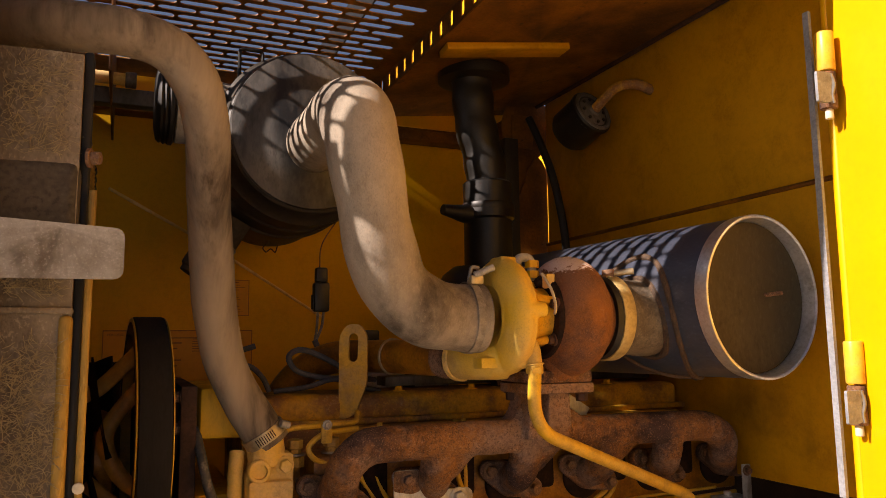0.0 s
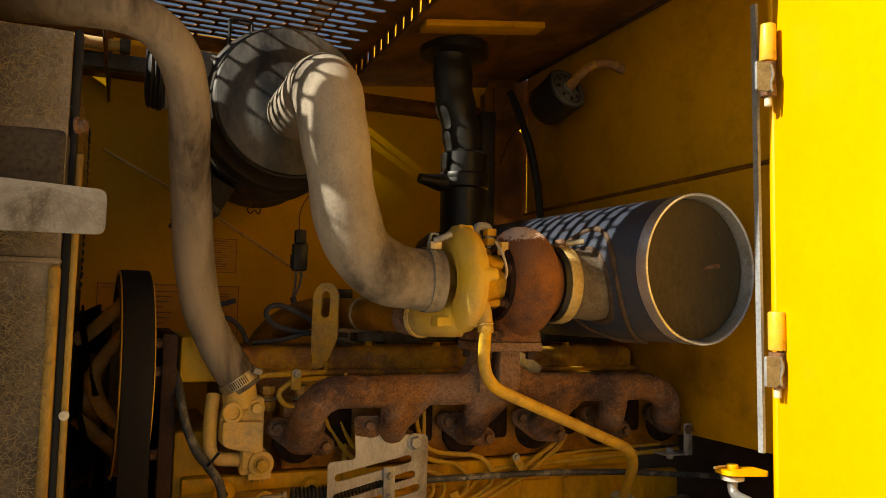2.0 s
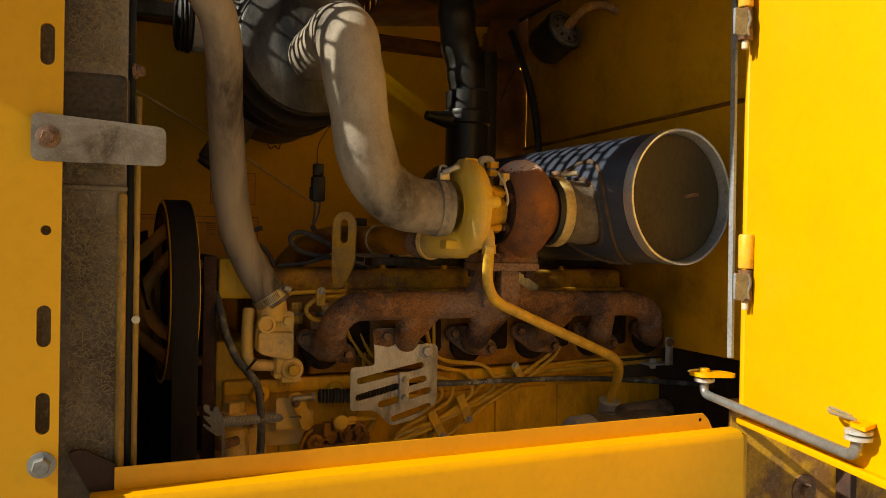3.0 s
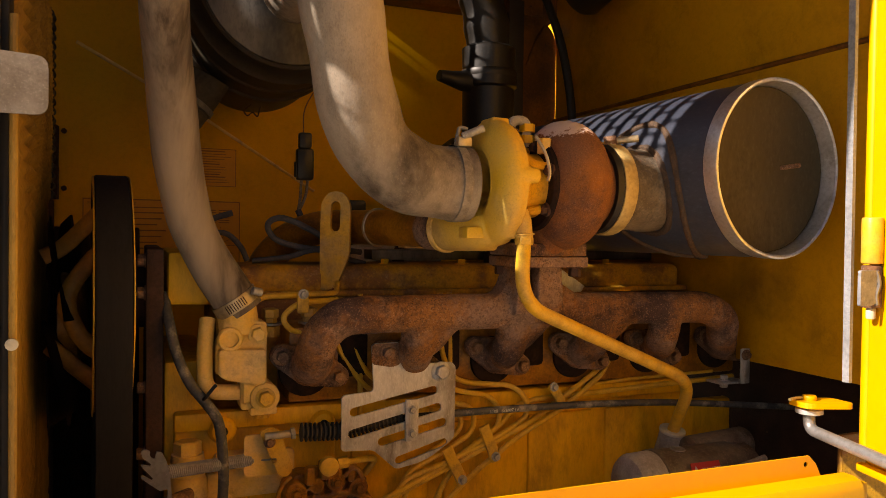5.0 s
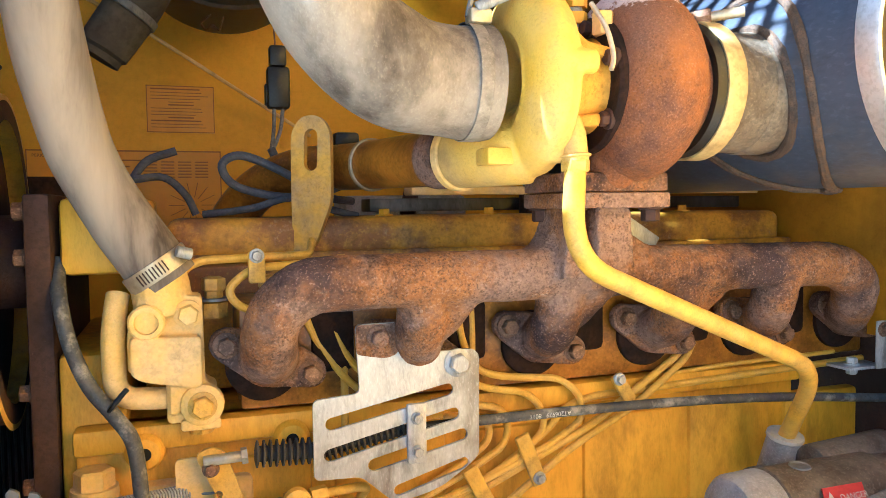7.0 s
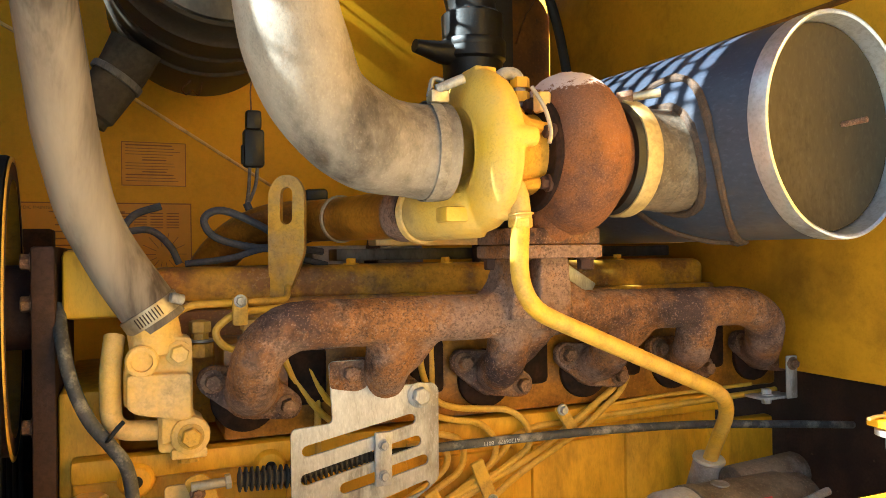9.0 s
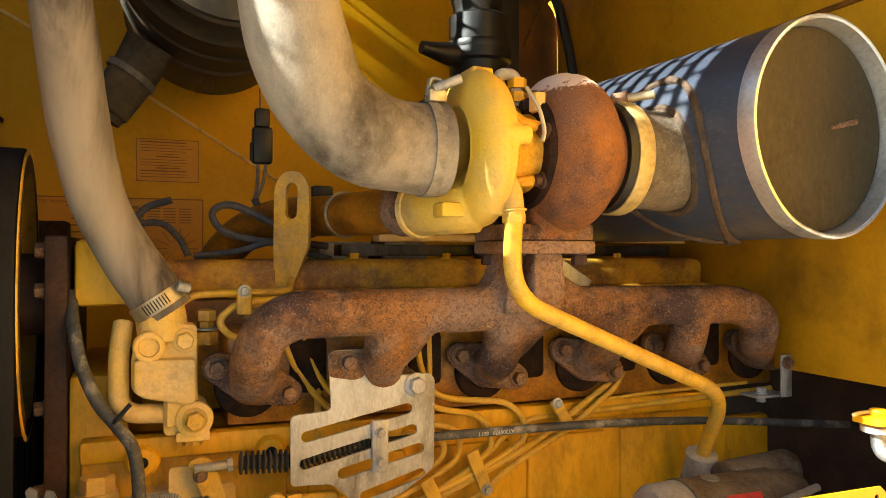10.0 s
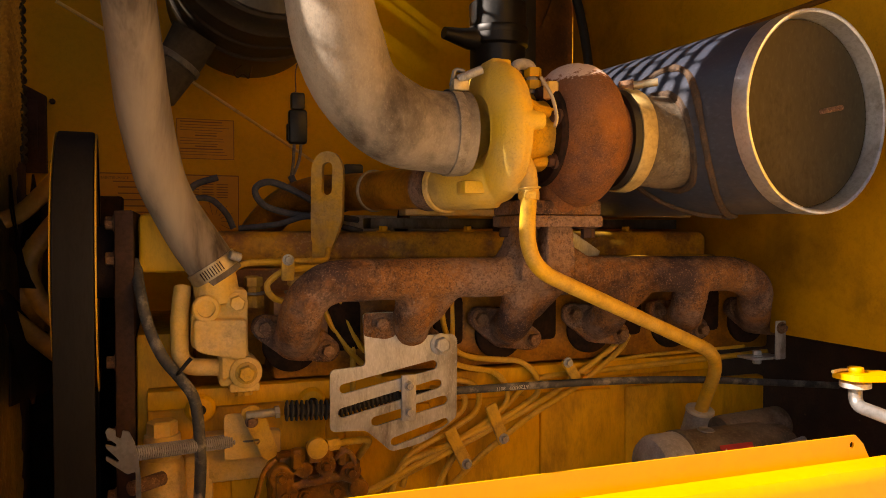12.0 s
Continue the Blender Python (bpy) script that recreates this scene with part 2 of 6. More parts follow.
DUSTY_RUBBER = material("dusty_brown_rubber", (0.060, 0.048, 0.036), (0.105, 0.085, 0.060), 0.85, amount=0.8, scale=20, fine=120, bump=0.25, spec=0.2)
CANISTER = material("dusty_black_canister", (0.022, 0.018, 0.014), (0.075, 0.058, 0.038), 0.5, amount=0.85, scale=6, fine=120, bump=0.06, fine_mix=0.2, edge=0.18, speck=(200, 0.3, 0.3))
WIRE = material("black_wire_loom", (0.050, 0.053, 0.070), (0.115, 0.112, 0.125), 0.6, amount=0.8, scale=30, fine=200, bump=0.08, speck=(300, 0.3, 0.2))
GRAY_HOSE = material("grey_rubber_line", (0.050, 0.051, 0.056), (0.15, 0.14, 0.125), 0.55, amount=0.7, scale=20, fine=180, bump=0.15, speck=(300, 0.3, 0.3), stain=((0.36, 0.325, 0.27), 34.0, 0.51, 0.9), grime=0.3)
GUARD = material("dusty_gold_shroud_paint", (0.44, 0.265, 0.050), (0.24, 0.135, 0.032), 0.6, amount=0.85, scale=8, fine=110, bump=0.25, fine_mix=0.3, stretch=(1, 1, 0.3), speck=(260, 0.35, 0.2), stain=((0.12, 0.065, 0.022), 9.0, 0.56, 0.7), spec=0.3)
# Black for sooty parts and for shade put into the colour.
SOOT_SHADE = material("soot_and_shade_black", (0.016, 0.011, 0.009), (0.055, 0.026, 0.016), 0.75, spec=0.1, amount=0.6, scale=40, fine=200, bump=0.3, fine_mix=0.3)
GRIME_GREY = material("grimy_grey_casing", (0.185, 0.145, 0.098), (0.070, 0.046, 0.026), 0.6, amount=0.9, scale=12, fine=160, bump=0.2, fine_mix=0.3, speck=(300, 0.4, 0.3), stain=((0.30, 0.27, 0.23), 14.0, 0.58, 0.6))
STRAW = material("dry_straw", (0.34, 0.27, 0.15), (0.24, 0.18, 0.10), 0.85, amount=0.7, scale=60, bump=0.0, grime=0.0)
PALE = material("pale_plastic", (0.60, 0.55, 0.42), (0.48, 0.42, 0.3), 0.5, amount=0.5, scale=20, bump=0.02)


# ---- building helpers ----
def obj(name, bm, mat, loc=(0, 0, 0), smooth=35):
    bmesh.ops.recalc_face_normals(bm, faces=bm.faces)
    loc = Vector(loc)
    if loc.length:
        bmesh.ops.translate(bm, verts=bm.verts, vec=-loc)
    me = bpy.data.meshes.new(name)
    bm.to_mesh(me)
    bm.free()
    if smooth:
        me.shade_smooth()
        me.set_sharp_from_angle(angle=radians(smooth))
    if mat:
        me.materials.append(mat)
    ob = new(name, me)
    ob.location = loc
    return ob


ORIGIN = {}


def thing(name, loc, label, category, group="", kind=""):
    e = new(name)
    e.empty_display_size = 0.02
    e.location = loc
    ORIGIN[e.name] = Vector(loc)
    return tagged(e, label, category, group, kind)


def solo(name, bm, mat, loc, label, category, group="", kind="", smooth=35):
    ob = obj(name, bm, mat, loc, smooth)
    ORIGIN[ob.name] = Vector(loc)
    return tagged(ob, label, category, group, kind)


def part(name, bm, mat, parent, label="", smooth=35):
    o = ORIGIN[parent.name]
    bmesh.ops.translate(bm, verts=bm.verts, vec=-o)
    ob = obj(name, bm, mat, (0, 0, 0), smooth)
    ob.parent = parent
    ORIGIN[ob.name] = o
    return tagged(ob, label)


def B():
    return bmesh.new()


def basis(axis):
    w = Vector(axis).normalized()
    u = w.orthogonal().normalized() if abs(w.z) > 0.999 else Vector((0, 0, 1)).cross(w).normalized()
    return u, w.cross(u).normalized(), w


def box(bm, x0, x1, y0, y1, z0, z1, bevel=0.002, m=None, seg=2):
    r = bmesh.ops.create_cube(bm, size=1.0)
    t = Matrix.Translation(((x0 + x1) / 2, (y0 + y1) / 2, (z0 + z1) / 2)) @ Matrix.Diagonal((abs(x1 - x0), abs(y1 - y0), abs(z1 - z0), 1))
    bmesh.ops.transform(bm, matrix=(m @ t) if m else t, verts=r["verts"])
    if bevel:
        es = {e for v in r["verts"] for e in v.link_edges}
        bmesh.ops.bevel(bm, geom=list(es), offset=bevel, segments=seg, affect="EDGES", profile=0.5)
    return bm


def lathe(bm, origin, axis, profile, seg=40, cap=True, start=0.0, wobble=0.0):
    """Rings of (distance along the axis, radius)."""
    o, (u, v, w) = Vector(origin), basis(axis)
    rings = []
    for s, r in profile:
        ring = []
        for k in range(seg):
            a = 2 * math.pi * k / seg + start
            rr = r * (1 + wobble * noise.noise(Vector((math.cos(a) * 2, math.sin(a) * 2, s * 20))))
            ring.append(bm.verts.new(o + w * s + u * rr * math.cos(a) + v * rr * math.sin(a)))
        rings.append(ring)
    for a, b in zip(rings, rings[1:]):
        for k in range(seg):
            bm.faces.new((a[k], a[(k + 1) % seg], b[(k + 1) % seg], b[k]))
    if cap:
        for ring in (rings[0], rings[-1]):
            bm.faces.new(ring)
    return bm


def cyl(bm, a, b, r, r2=None, seg=24, bevel=0.0):
    a, b = Vector(a), Vector(b)
    d = (b - a).length
    r2 = r if r2 is None else r2
    e = min(bevel, d * 0.4, r * 0.5)
    prof = [(0, r), (d, r2)] if not e else [(0, r - e), (e * 0.3, r - e * 0.3), (e, r), (d - e, r2), (d - e * 0.3, r2 - e * 0.3), (d, r2 - e)]
    return lathe(bm, a, b - a, prof, seg)


def spline(pts, per=8):
    p = [Vector(q) for q in pts]
    p = [2 * p[0] - p[1]] + p + [2 * p[-1] - p[-2]]
    out = []
    for i in range(1, len(p) - 2):
        a, b, c, d = p[i - 1:i + 3]
        for k in range(per):
            t = k / per
            out.append(0.5 * (2 * b + (c - a) * t + (2 * a - 5 * b + 4 * c - d) * t * t + (3 * b - a - 3 * c + d) * t ** 3))
    return out + [p[-2]]


def bent(pts, bend=0.03, per=6):
    """Straight runs with rounded corners."""
    p = [Vector(q) for q in pts]
    out = [p[0]]
    for a, b, c in zip(p, p[1:], p[2:]):
        e = min(bend, (a - b).length * 0.49, (c - b).length * 0.49)
        s, f = b + (a - b).normalized() * e, b + (c - b).normalized() * e
        for k in range(per + 1):
            t = k / per
            out.append((1 - t) ** 2 * s + 2 * t * (1 - t) * b + t * t * f)
    return out + [p[-1]]


def tube(bm, pts, radius, seg=16, cap=True, flat=(1.0, 1.0)):
    """A swept round: radius is a number or a function of the way from 0 to 1."""
    pts = [Vector(q) for q in pts]
    n = len(pts)
    tang = [(pts[min(i + 1, n - 1)] - pts[max(i - 1, 0)]).normalized() for i in range(n)]
    u = basis(tang[0])[0]
    rings = []
    for i in range(n):
        t = tang[i]
        u = (u - t * u.dot(t)).normalized()
        v = t.cross(u)
        r = radius(i / (n - 1)) if callable(radius) else radius
        rings.append([bm.verts.new(pts[i] + u * r * flat[0] * math.cos(2 * math.pi * k / seg) + v * r * flat[1] * math.sin(2 * math.pi * k / seg)) for k in range(seg)])
    for a, b in zip(rings, rings[1:]):
        for k in range(seg):
            bm.faces.new((a[k], a[(k + 1) % seg], b[(k + 1) % seg], b[k]))
    if cap:
        bm.faces.new(rings[0])
        bm.faces.new(rings[-1])
    return bm


def round_poly(pts, r=0.004, per=4):
    out = []
    n = len(pts)
    for i in range(n):
        a, b, c = (Vector((*pts[j % n], 0)) for j in (i - 1, i, i + 1))
        e = min(r, (a - b).length * 0.45, (c - b).length * 0.45)
        s, f = b + (a - b).normalized() * e, b + (c - b).normalized() * e
        for k in range(per + 1):
            t = k / per
            q = (1 - t) ** 2 * s + 2 * t * (1 - t) * b + t * t * f
            out.append((q.x, q.y))
    return out


def slot_loop(a, b, r, per=6):
    a, b = Vector(a), Vector(b)
    d = (b - a)
    ang = math.atan2(d.y, d.x)
    out = [(b.x + r * math.cos(ang - math.pi / 2 + math.pi * k / per), b.y + r * math.sin(ang - math.pi / 2 + math.pi * k / per)) for k in range(per + 1)]
    return out + [(a.x + r * math.cos(ang + math.pi / 2 + math.pi * k / per), a.y + r * math.sin(ang + math.pi / 2 + math.pi * k / per)) for k in range(per + 1)]


def circle_loop(c, r, n=14):
    return [(c[0] + r * math.cos(2 * math.pi * k / n), c[1] + r * math.sin(2 * math.pi * k / n)) for k in range(n)]


def sheet(bm, outer, holes, origin, ux, uy, thick):
    """A flat plate from a 2D outline with holes, given a thickness along ux x uy."""
    o, ux, uy = Vector(origin), Vector(ux), Vector(uy)
    nrm = ux.cross(uy).normalized()
    edges = []
    for loop in [outer] + list(holes):
        vs = [bm.verts.new(o + ux * x + uy * y) for x, y in loop]
        edges += [bm.edges.new((vs[k], vs[(k + 1) % len(vs)])) for k in range(len(vs))]
    r = bmesh.ops.triangle_fill(bm, use_beauty=True, use_dissolve=False, edges=edges, normal=nrm)
    faces = [g for g in r["geom"] if isinstance(g, bmesh.types.BMFace)]
    ex = bmesh.ops.extrude_face_region(bm, geom=faces)
    bmesh.ops.translate(bm, verts=[g for g in ex["geom"] if isinstance(g, bmesh.types.BMVert)], vec=nrm * thick)
    return bm


def bolt_mesh(bm, pos, axis, af=0.016, h=0.009, flange=0.0, washer=0.0015, turn=0.3):
    """A hexagon head with its washer or flange; the axis points out of the surface."""
    ax = Vector(axis).normalized()
    pos = Vector(pos)
    f = flange or af * 0.78
    lathe(bm, pos, ax, [(-0.002, f), (washer, f), (washer + 0.0006, f * 0.92)], 20)
    r = af / 2 / math.cos(math.pi / 6)
    lathe(bm, pos + ax * washer, ax, [(0, r), (h - 0.0015, r), (h, r * 0.86)], 6, start=turn)
    return bm


def bolt(parent, pos, axis, mat, af=0.016, h=0.009, flange=0.0, label="", name="bolt", turn=0.3):
    return part(name, bolt_mesh(B(), pos, axis, af, h, flange, turn=turn), mat, parent, label, smooth=30)


def band(bm, center, axis, r, width, thick=0.0015, seg=40):
    """A flat strip round a pipe."""
    h = width / 2
    return lathe(bm, Vector(center), axis, [(-h, r), (-h, r + thick), (-h * 0.8, r + thick * 1.3), (h * 0.8, r + thick * 1.3), (h, r + thick), (h, r)], seg, cap=False)


def fused(name, bm, mat, parent, label="", voxel=0.0025, rounds=6, lumps=0.0, smooth=50):
    """Overlapping solids melted into one casting with filleted corners."""
    me = bpy.data.meshes.new(name)
    bmesh.ops.recalc_face_normals(bm, faces=bm.faces)
    bm.to_mesh(me)
    bm.free()
    tmp = bpy.data.objects.new(name, me)
    scene.collection.objects.link(tmp)
    r = tmp.modifiers.new("remesh", "REMESH")
    r.mode, r.voxel_size = "VOXEL", voxel
    f = tmp.modifiers.new("smooth", "SMOOTH")
    f.factor, f.iterations = 0.5, rounds
    bpy.context.view_layer.update()
    out = bpy.data.meshes.new_from_object(tmp.evaluated_get(bpy.context.evaluated_depsgraph_get()))
    bpy.data.objects.remove(tmp)
    bm = B()
    bm.from_mesh(out)
    bpy.data.meshes.remove(out)
    if lumps:
        for v in bm.verts:
            v.co += v.normal * lumps * (noise.noise(v.co * 45) + 0.6 * noise.noise(v.co * 130))
    return part(name, bm, mat, parent, label, smooth)


def hull_2d(discs, n=20):
    """The outline round a few discs (x, y, radius)."""
    pts = sorted({(round(x + r * math.cos(2 * math.pi * k / n), 6), round(y + r * math.sin(2 * math.pi * k / n), 6)) for x, y, r in discs for k in range(n)})

    def half(seq):
        h = []
        for p in seq:
            while len(h) > 1 and (h[-1][0] - h[-2][0]) * (p[1] - h[-2][1]) - (h[-1][1] - h[-2][1]) * (p[0] - h[-2][0]) <= 0:
                h.pop()
            h.append(p)
        return h[:-1]

    return half(pts) + half(pts[::-1])


def words(text, size, m, mat, parent, name="writing"):
    cu = bpy.data.curves.new(name, "FONT")
    cu.body, cu.size, cu.extrude = text, size, 0.0001
    tmp = bpy.data.objects.new(name, cu)
    scene.collection.objects.link(tmp)
    bpy.context.view_layer.update()
    me = bpy.data.meshes.new_from_object(tmp.evaluated_get(bpy.context.evaluated_depsgraph_get()))
    bpy.data.objects.remove(tmp)
    bm = B()
    bm.from_mesh(me)
    bmesh.ops.transform(bm, matrix=m, verts=bm.verts)
    return part(name, bm, mat, parent, smooth=0)


# ---- structure ----
solo("ground", box(B(), -400, 400, -400, 400, -0.3, 0.0, 0), SOIL, (0, 0, 0), "dry pale bare ground under the machine", "ground", kind="structure", smooth=0)

WALL_Y, WALL_X, ROOF_Z = 2.08, 1.20, 2.40


def far_wall():
    bm = box(B(), -1.2, 1.16, WALL_Y, WALL_Y + 0.02, 0.9, 2.30, 0.002)
    w = solo("wall_north", bm, YELLOW_IN, (0, WALL_Y, 0.9), "dusty yellow sheet steel inner side panel", "wall", kind="structure")
    part("ledge", box(B(), -1.2, 1.16, WALL_Y - 0.05, WALL_Y + 0.02, 2.30, 2.33, 0.003), YELLOW_ROOF, w, "dark folded top ledge")
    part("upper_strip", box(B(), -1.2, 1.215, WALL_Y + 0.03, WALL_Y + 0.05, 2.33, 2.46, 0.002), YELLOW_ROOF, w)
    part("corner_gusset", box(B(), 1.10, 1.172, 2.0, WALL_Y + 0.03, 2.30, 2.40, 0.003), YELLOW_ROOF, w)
    return w


def bulkhead():
    w = solo("wall_east", box(B(), WALL_X, WALL_X + 0.012, 0.95, 1.985, 1.465, 2.01, 0.002), BULKHEAD, (WALL_X, 0.95, 1.46), "dusty yellow sheet steel bulkhead, shade put in its amber, with a folded seam", "wall", kind="structure")
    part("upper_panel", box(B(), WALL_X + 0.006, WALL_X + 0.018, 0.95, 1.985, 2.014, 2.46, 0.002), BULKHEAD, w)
    part("seam", tube(B(), [(WALL_X, 0.95, 2.012), (WALL_X, 1.4, 2.012), (WALL_X, 1.985, 2.012)], 0.005, 8), YELLOW_ROOF, w, "dark folded seam")
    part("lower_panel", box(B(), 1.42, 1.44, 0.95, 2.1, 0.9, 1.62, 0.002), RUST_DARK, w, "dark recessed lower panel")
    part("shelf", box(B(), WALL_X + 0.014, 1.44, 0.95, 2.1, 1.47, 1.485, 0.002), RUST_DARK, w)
    return w


def corner_post():
    hook = [(1.2115 - 0.055 + 0.055 * math.cos(a), 2.215 + 0.068 * math.sin(a)) for a in (math.pi * k / 16 for k in range(0, 7))]
    out = [(1.08, 0.9), (1.196, 0.9), (1.2115, 2.05)] + hook + [(1.150, 2.235), (1.120, 2.16), (1.08, 2.16)]
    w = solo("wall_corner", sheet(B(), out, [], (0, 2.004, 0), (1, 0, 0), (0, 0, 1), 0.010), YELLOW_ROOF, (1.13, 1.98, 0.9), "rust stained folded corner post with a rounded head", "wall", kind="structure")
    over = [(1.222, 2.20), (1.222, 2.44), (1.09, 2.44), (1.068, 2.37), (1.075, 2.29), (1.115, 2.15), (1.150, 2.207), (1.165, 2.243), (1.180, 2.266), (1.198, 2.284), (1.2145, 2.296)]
    part("gusset", sheet(B(), over, [], (0, 2.012, 0), (1, 0, 0), (0, 0, 1), 0.006), YELLOW_ROOF, w, "dark brown corner gusset")
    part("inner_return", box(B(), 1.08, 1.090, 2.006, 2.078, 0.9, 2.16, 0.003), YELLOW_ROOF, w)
    part("sunlit_panel", box(B(), 1.40, 1.43, 2.14, 3.2, 1.0, 2.50, 0.004), YELLOW, w, "sunlit yellow panel outside the gap")
    return w


def ceiling():
    slope = Vector((0.536, 0, 0.066)).normalized()
    c = solo("ceiling", sheet(B(), [(0.0, 0.90), (0.544, 0.90), (0.544, 2.10), (0.0, 2.10)], [], (0.665, 0, 2.372), slope, (0, 1, 0), 0.010), YELLOW_ROOF, (0.9, 1.5, ROOF_Z), "dark rust stained steel roof sheet", "ceiling", kind="structure", smooth=0)
    part("roof_seam", tube(B(), [(1.190, 0.92, 2.434), (1.190, 1.5, 2.434), (1.190, 2.08, 2.434)], 0.007, 8), RUST_DARK, c, "dark folded roof seam")
    m = pose(0.832, 1.532, 2.379, 0, -7, -4)
    part("roof_brace", box(B(), -0.15, 0.15, -0.028, 0.028, -0.004, 0.012, 0.003, m), BULKHEAD, c, "amber flat stiffening bar")
    part("roof_front_lip", box(B(), -0.9, 1.24, 0.885, 0.90, 2.36, 2.46, 0.004), YELLOW, c)
    part("roof_kerb", box(B(), 0.722, 0.737, 0.95, 2.05, 2.395, 2.52, 0.003), YELLOW, c, "sunlit yellow upstand")
    part("roof_back", box(B(), -0.9, 1.24, 2.10, 2.115, 2.36, 2.46, 0.003), YELLOW, c)
    return c


def grate():
    outer = [(-0.90, 0.90), (0.660, 0.90), (0.660, 2.10), (-0.90, 2.10)]
    holes = []
    for j in range(-17, 10):
        y = 1.6585 + 0.0355 * j
        for i in range(-13, 8):
            x = 0.140 + 0.0805 * i + (0.0402 if j % 2 else 0.0)
            if -0.84 < x < (0.42 if y < 1.45 else 0.585) and (y < 1.80 or x > -0.16) and not (-0.37 < x < -0.22 and 1.15 < y < 1.23) and not (x < -0.27 and 1.22 < y < 1.56) and not (-0.70 < x < -0.36 and 1.56 < y < 1.72):
                holes.append(slot_loop((x - 0.0270, y), (x + 0.0270, y), 0.0104, 5))
    holes += [slot_loop((x - 0.0230, 1.0330), (x + 0.0230, 1.0330), 0.0100, 5) for x in (-0.470, -0.538)]
    t = thing("roof_grate", (0.1, 1.5, 2.415), "dark painted roof sheet pierced with rows of long slots", "grating", kind="structure")
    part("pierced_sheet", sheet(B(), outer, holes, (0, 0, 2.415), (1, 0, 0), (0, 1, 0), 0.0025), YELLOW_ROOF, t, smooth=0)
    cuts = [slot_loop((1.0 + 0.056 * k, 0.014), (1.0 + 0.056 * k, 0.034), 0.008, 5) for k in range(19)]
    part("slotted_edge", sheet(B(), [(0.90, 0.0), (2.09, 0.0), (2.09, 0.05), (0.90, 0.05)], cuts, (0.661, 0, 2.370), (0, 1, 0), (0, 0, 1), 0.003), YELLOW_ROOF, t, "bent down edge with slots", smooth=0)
    # Added rib: blocks the sun over the right-hand slots.
    part("stiffening_rib", box(B(), 0.503, 0.507, 1.43, 2.08, 2.4155, 2.492, 0.001), BLACK, t, "black upright rib added to shade the slots beside it")
    part("cross_strip", box(B(), 0.02, 0.025, 1.56, 2.08, 2.235, 2.413, 0.001), YELLOW_ROOF, t)
    return t


def sill():
    s = thing("sill", (0.5, 0.94, 1.3), "yellow folded steel lower sill with a rounded lip", "sill", kind="structure")
    bm = B()
    for x0, x1, pr in ((-0.03, 1.10, [(0.9625, 1.3535), (0.944, 1.3535), (0.934, 1.3505), (0.929, 1.344), (0.927, 1.336), (0.927, 0.97), (0.931, 0.97), (0.931, 1.336), (0.933, 1.342), (0.937, 1.3465), (0.944, 1.3495), (0.9625, 1.3495)]),):
        a = [bm.verts.new((x0, y, z)) for y, z in pr]
        b = [bm.verts.new((x1, y, z)) for y, z in pr]
        for k in range(len(pr)):
            bm.faces.new((a[k], a[(k + 1) % len(pr)], b[(k + 1) % len(pr)], b[k]))
        bm.faces.new(a)
        bm.faces.new(b)
    part("front_skin", bm, YELLOW, s)
    out = [(0.0, 1.345), (1.060, 1.345), (1.045, 1.372), (1.032, 1.384), (0.0, 1.384)]
    part("inner_flange", sheet(B(), out, [circle_loop((1.026, 1.372), 0.004)], (0, 0.966, 0), (1, 0, 0), (0, 0, 1), 0.003), YELLOW, s, smooth=0)
    bm = sheet(B(), round_poly([(-0.060, 1.408), (-0.040, 1.412), (0.004, 1.385), (0.004, 1.33), (-0.02, 1.33)], 0.008), [], (0, 0.975, 0), (1, 0, 0), (0, 0, 1), 0.008)
    part("end_gusset", bm, RUST_DARK, s, "dusty brown end gusset")
    return s


def left_post():
    p = thing("post", (-0.1, 0.95, 1.0), "yellow steel radiator post with slotted holes", "post", kind="structure")
    out = [(-0.30, 0.95), (-0.068, 0.95), (-0.068, 2.42), (-0.30, 2.42)]
    holes = [slot_loop((-0.087, z - 0.019), (-0.087, z + 0.019), 0.0085, 6) for z in (1.950, 1.583, 1.469)]
    holes.append(circle_loop((-0.086, 1.708), 0.0065))
    part("web", sheet(B(), out, holes, (0, 0.946, 0), (1, 0, 0), (0, 0, 1), 0.005), YELLOW, p, smooth=0)
    part("return_flange", box(B(), -0.30, -0.294, 1.052, 1.30, 0.95, 2.41, 0.001), YELLOW, p)
    bolt(p, (-0.087, 0.938, 1.403), (0, -1, 0), STEEL, 0.020, 0.013, 0.017, "worn grey bolt")
    return p


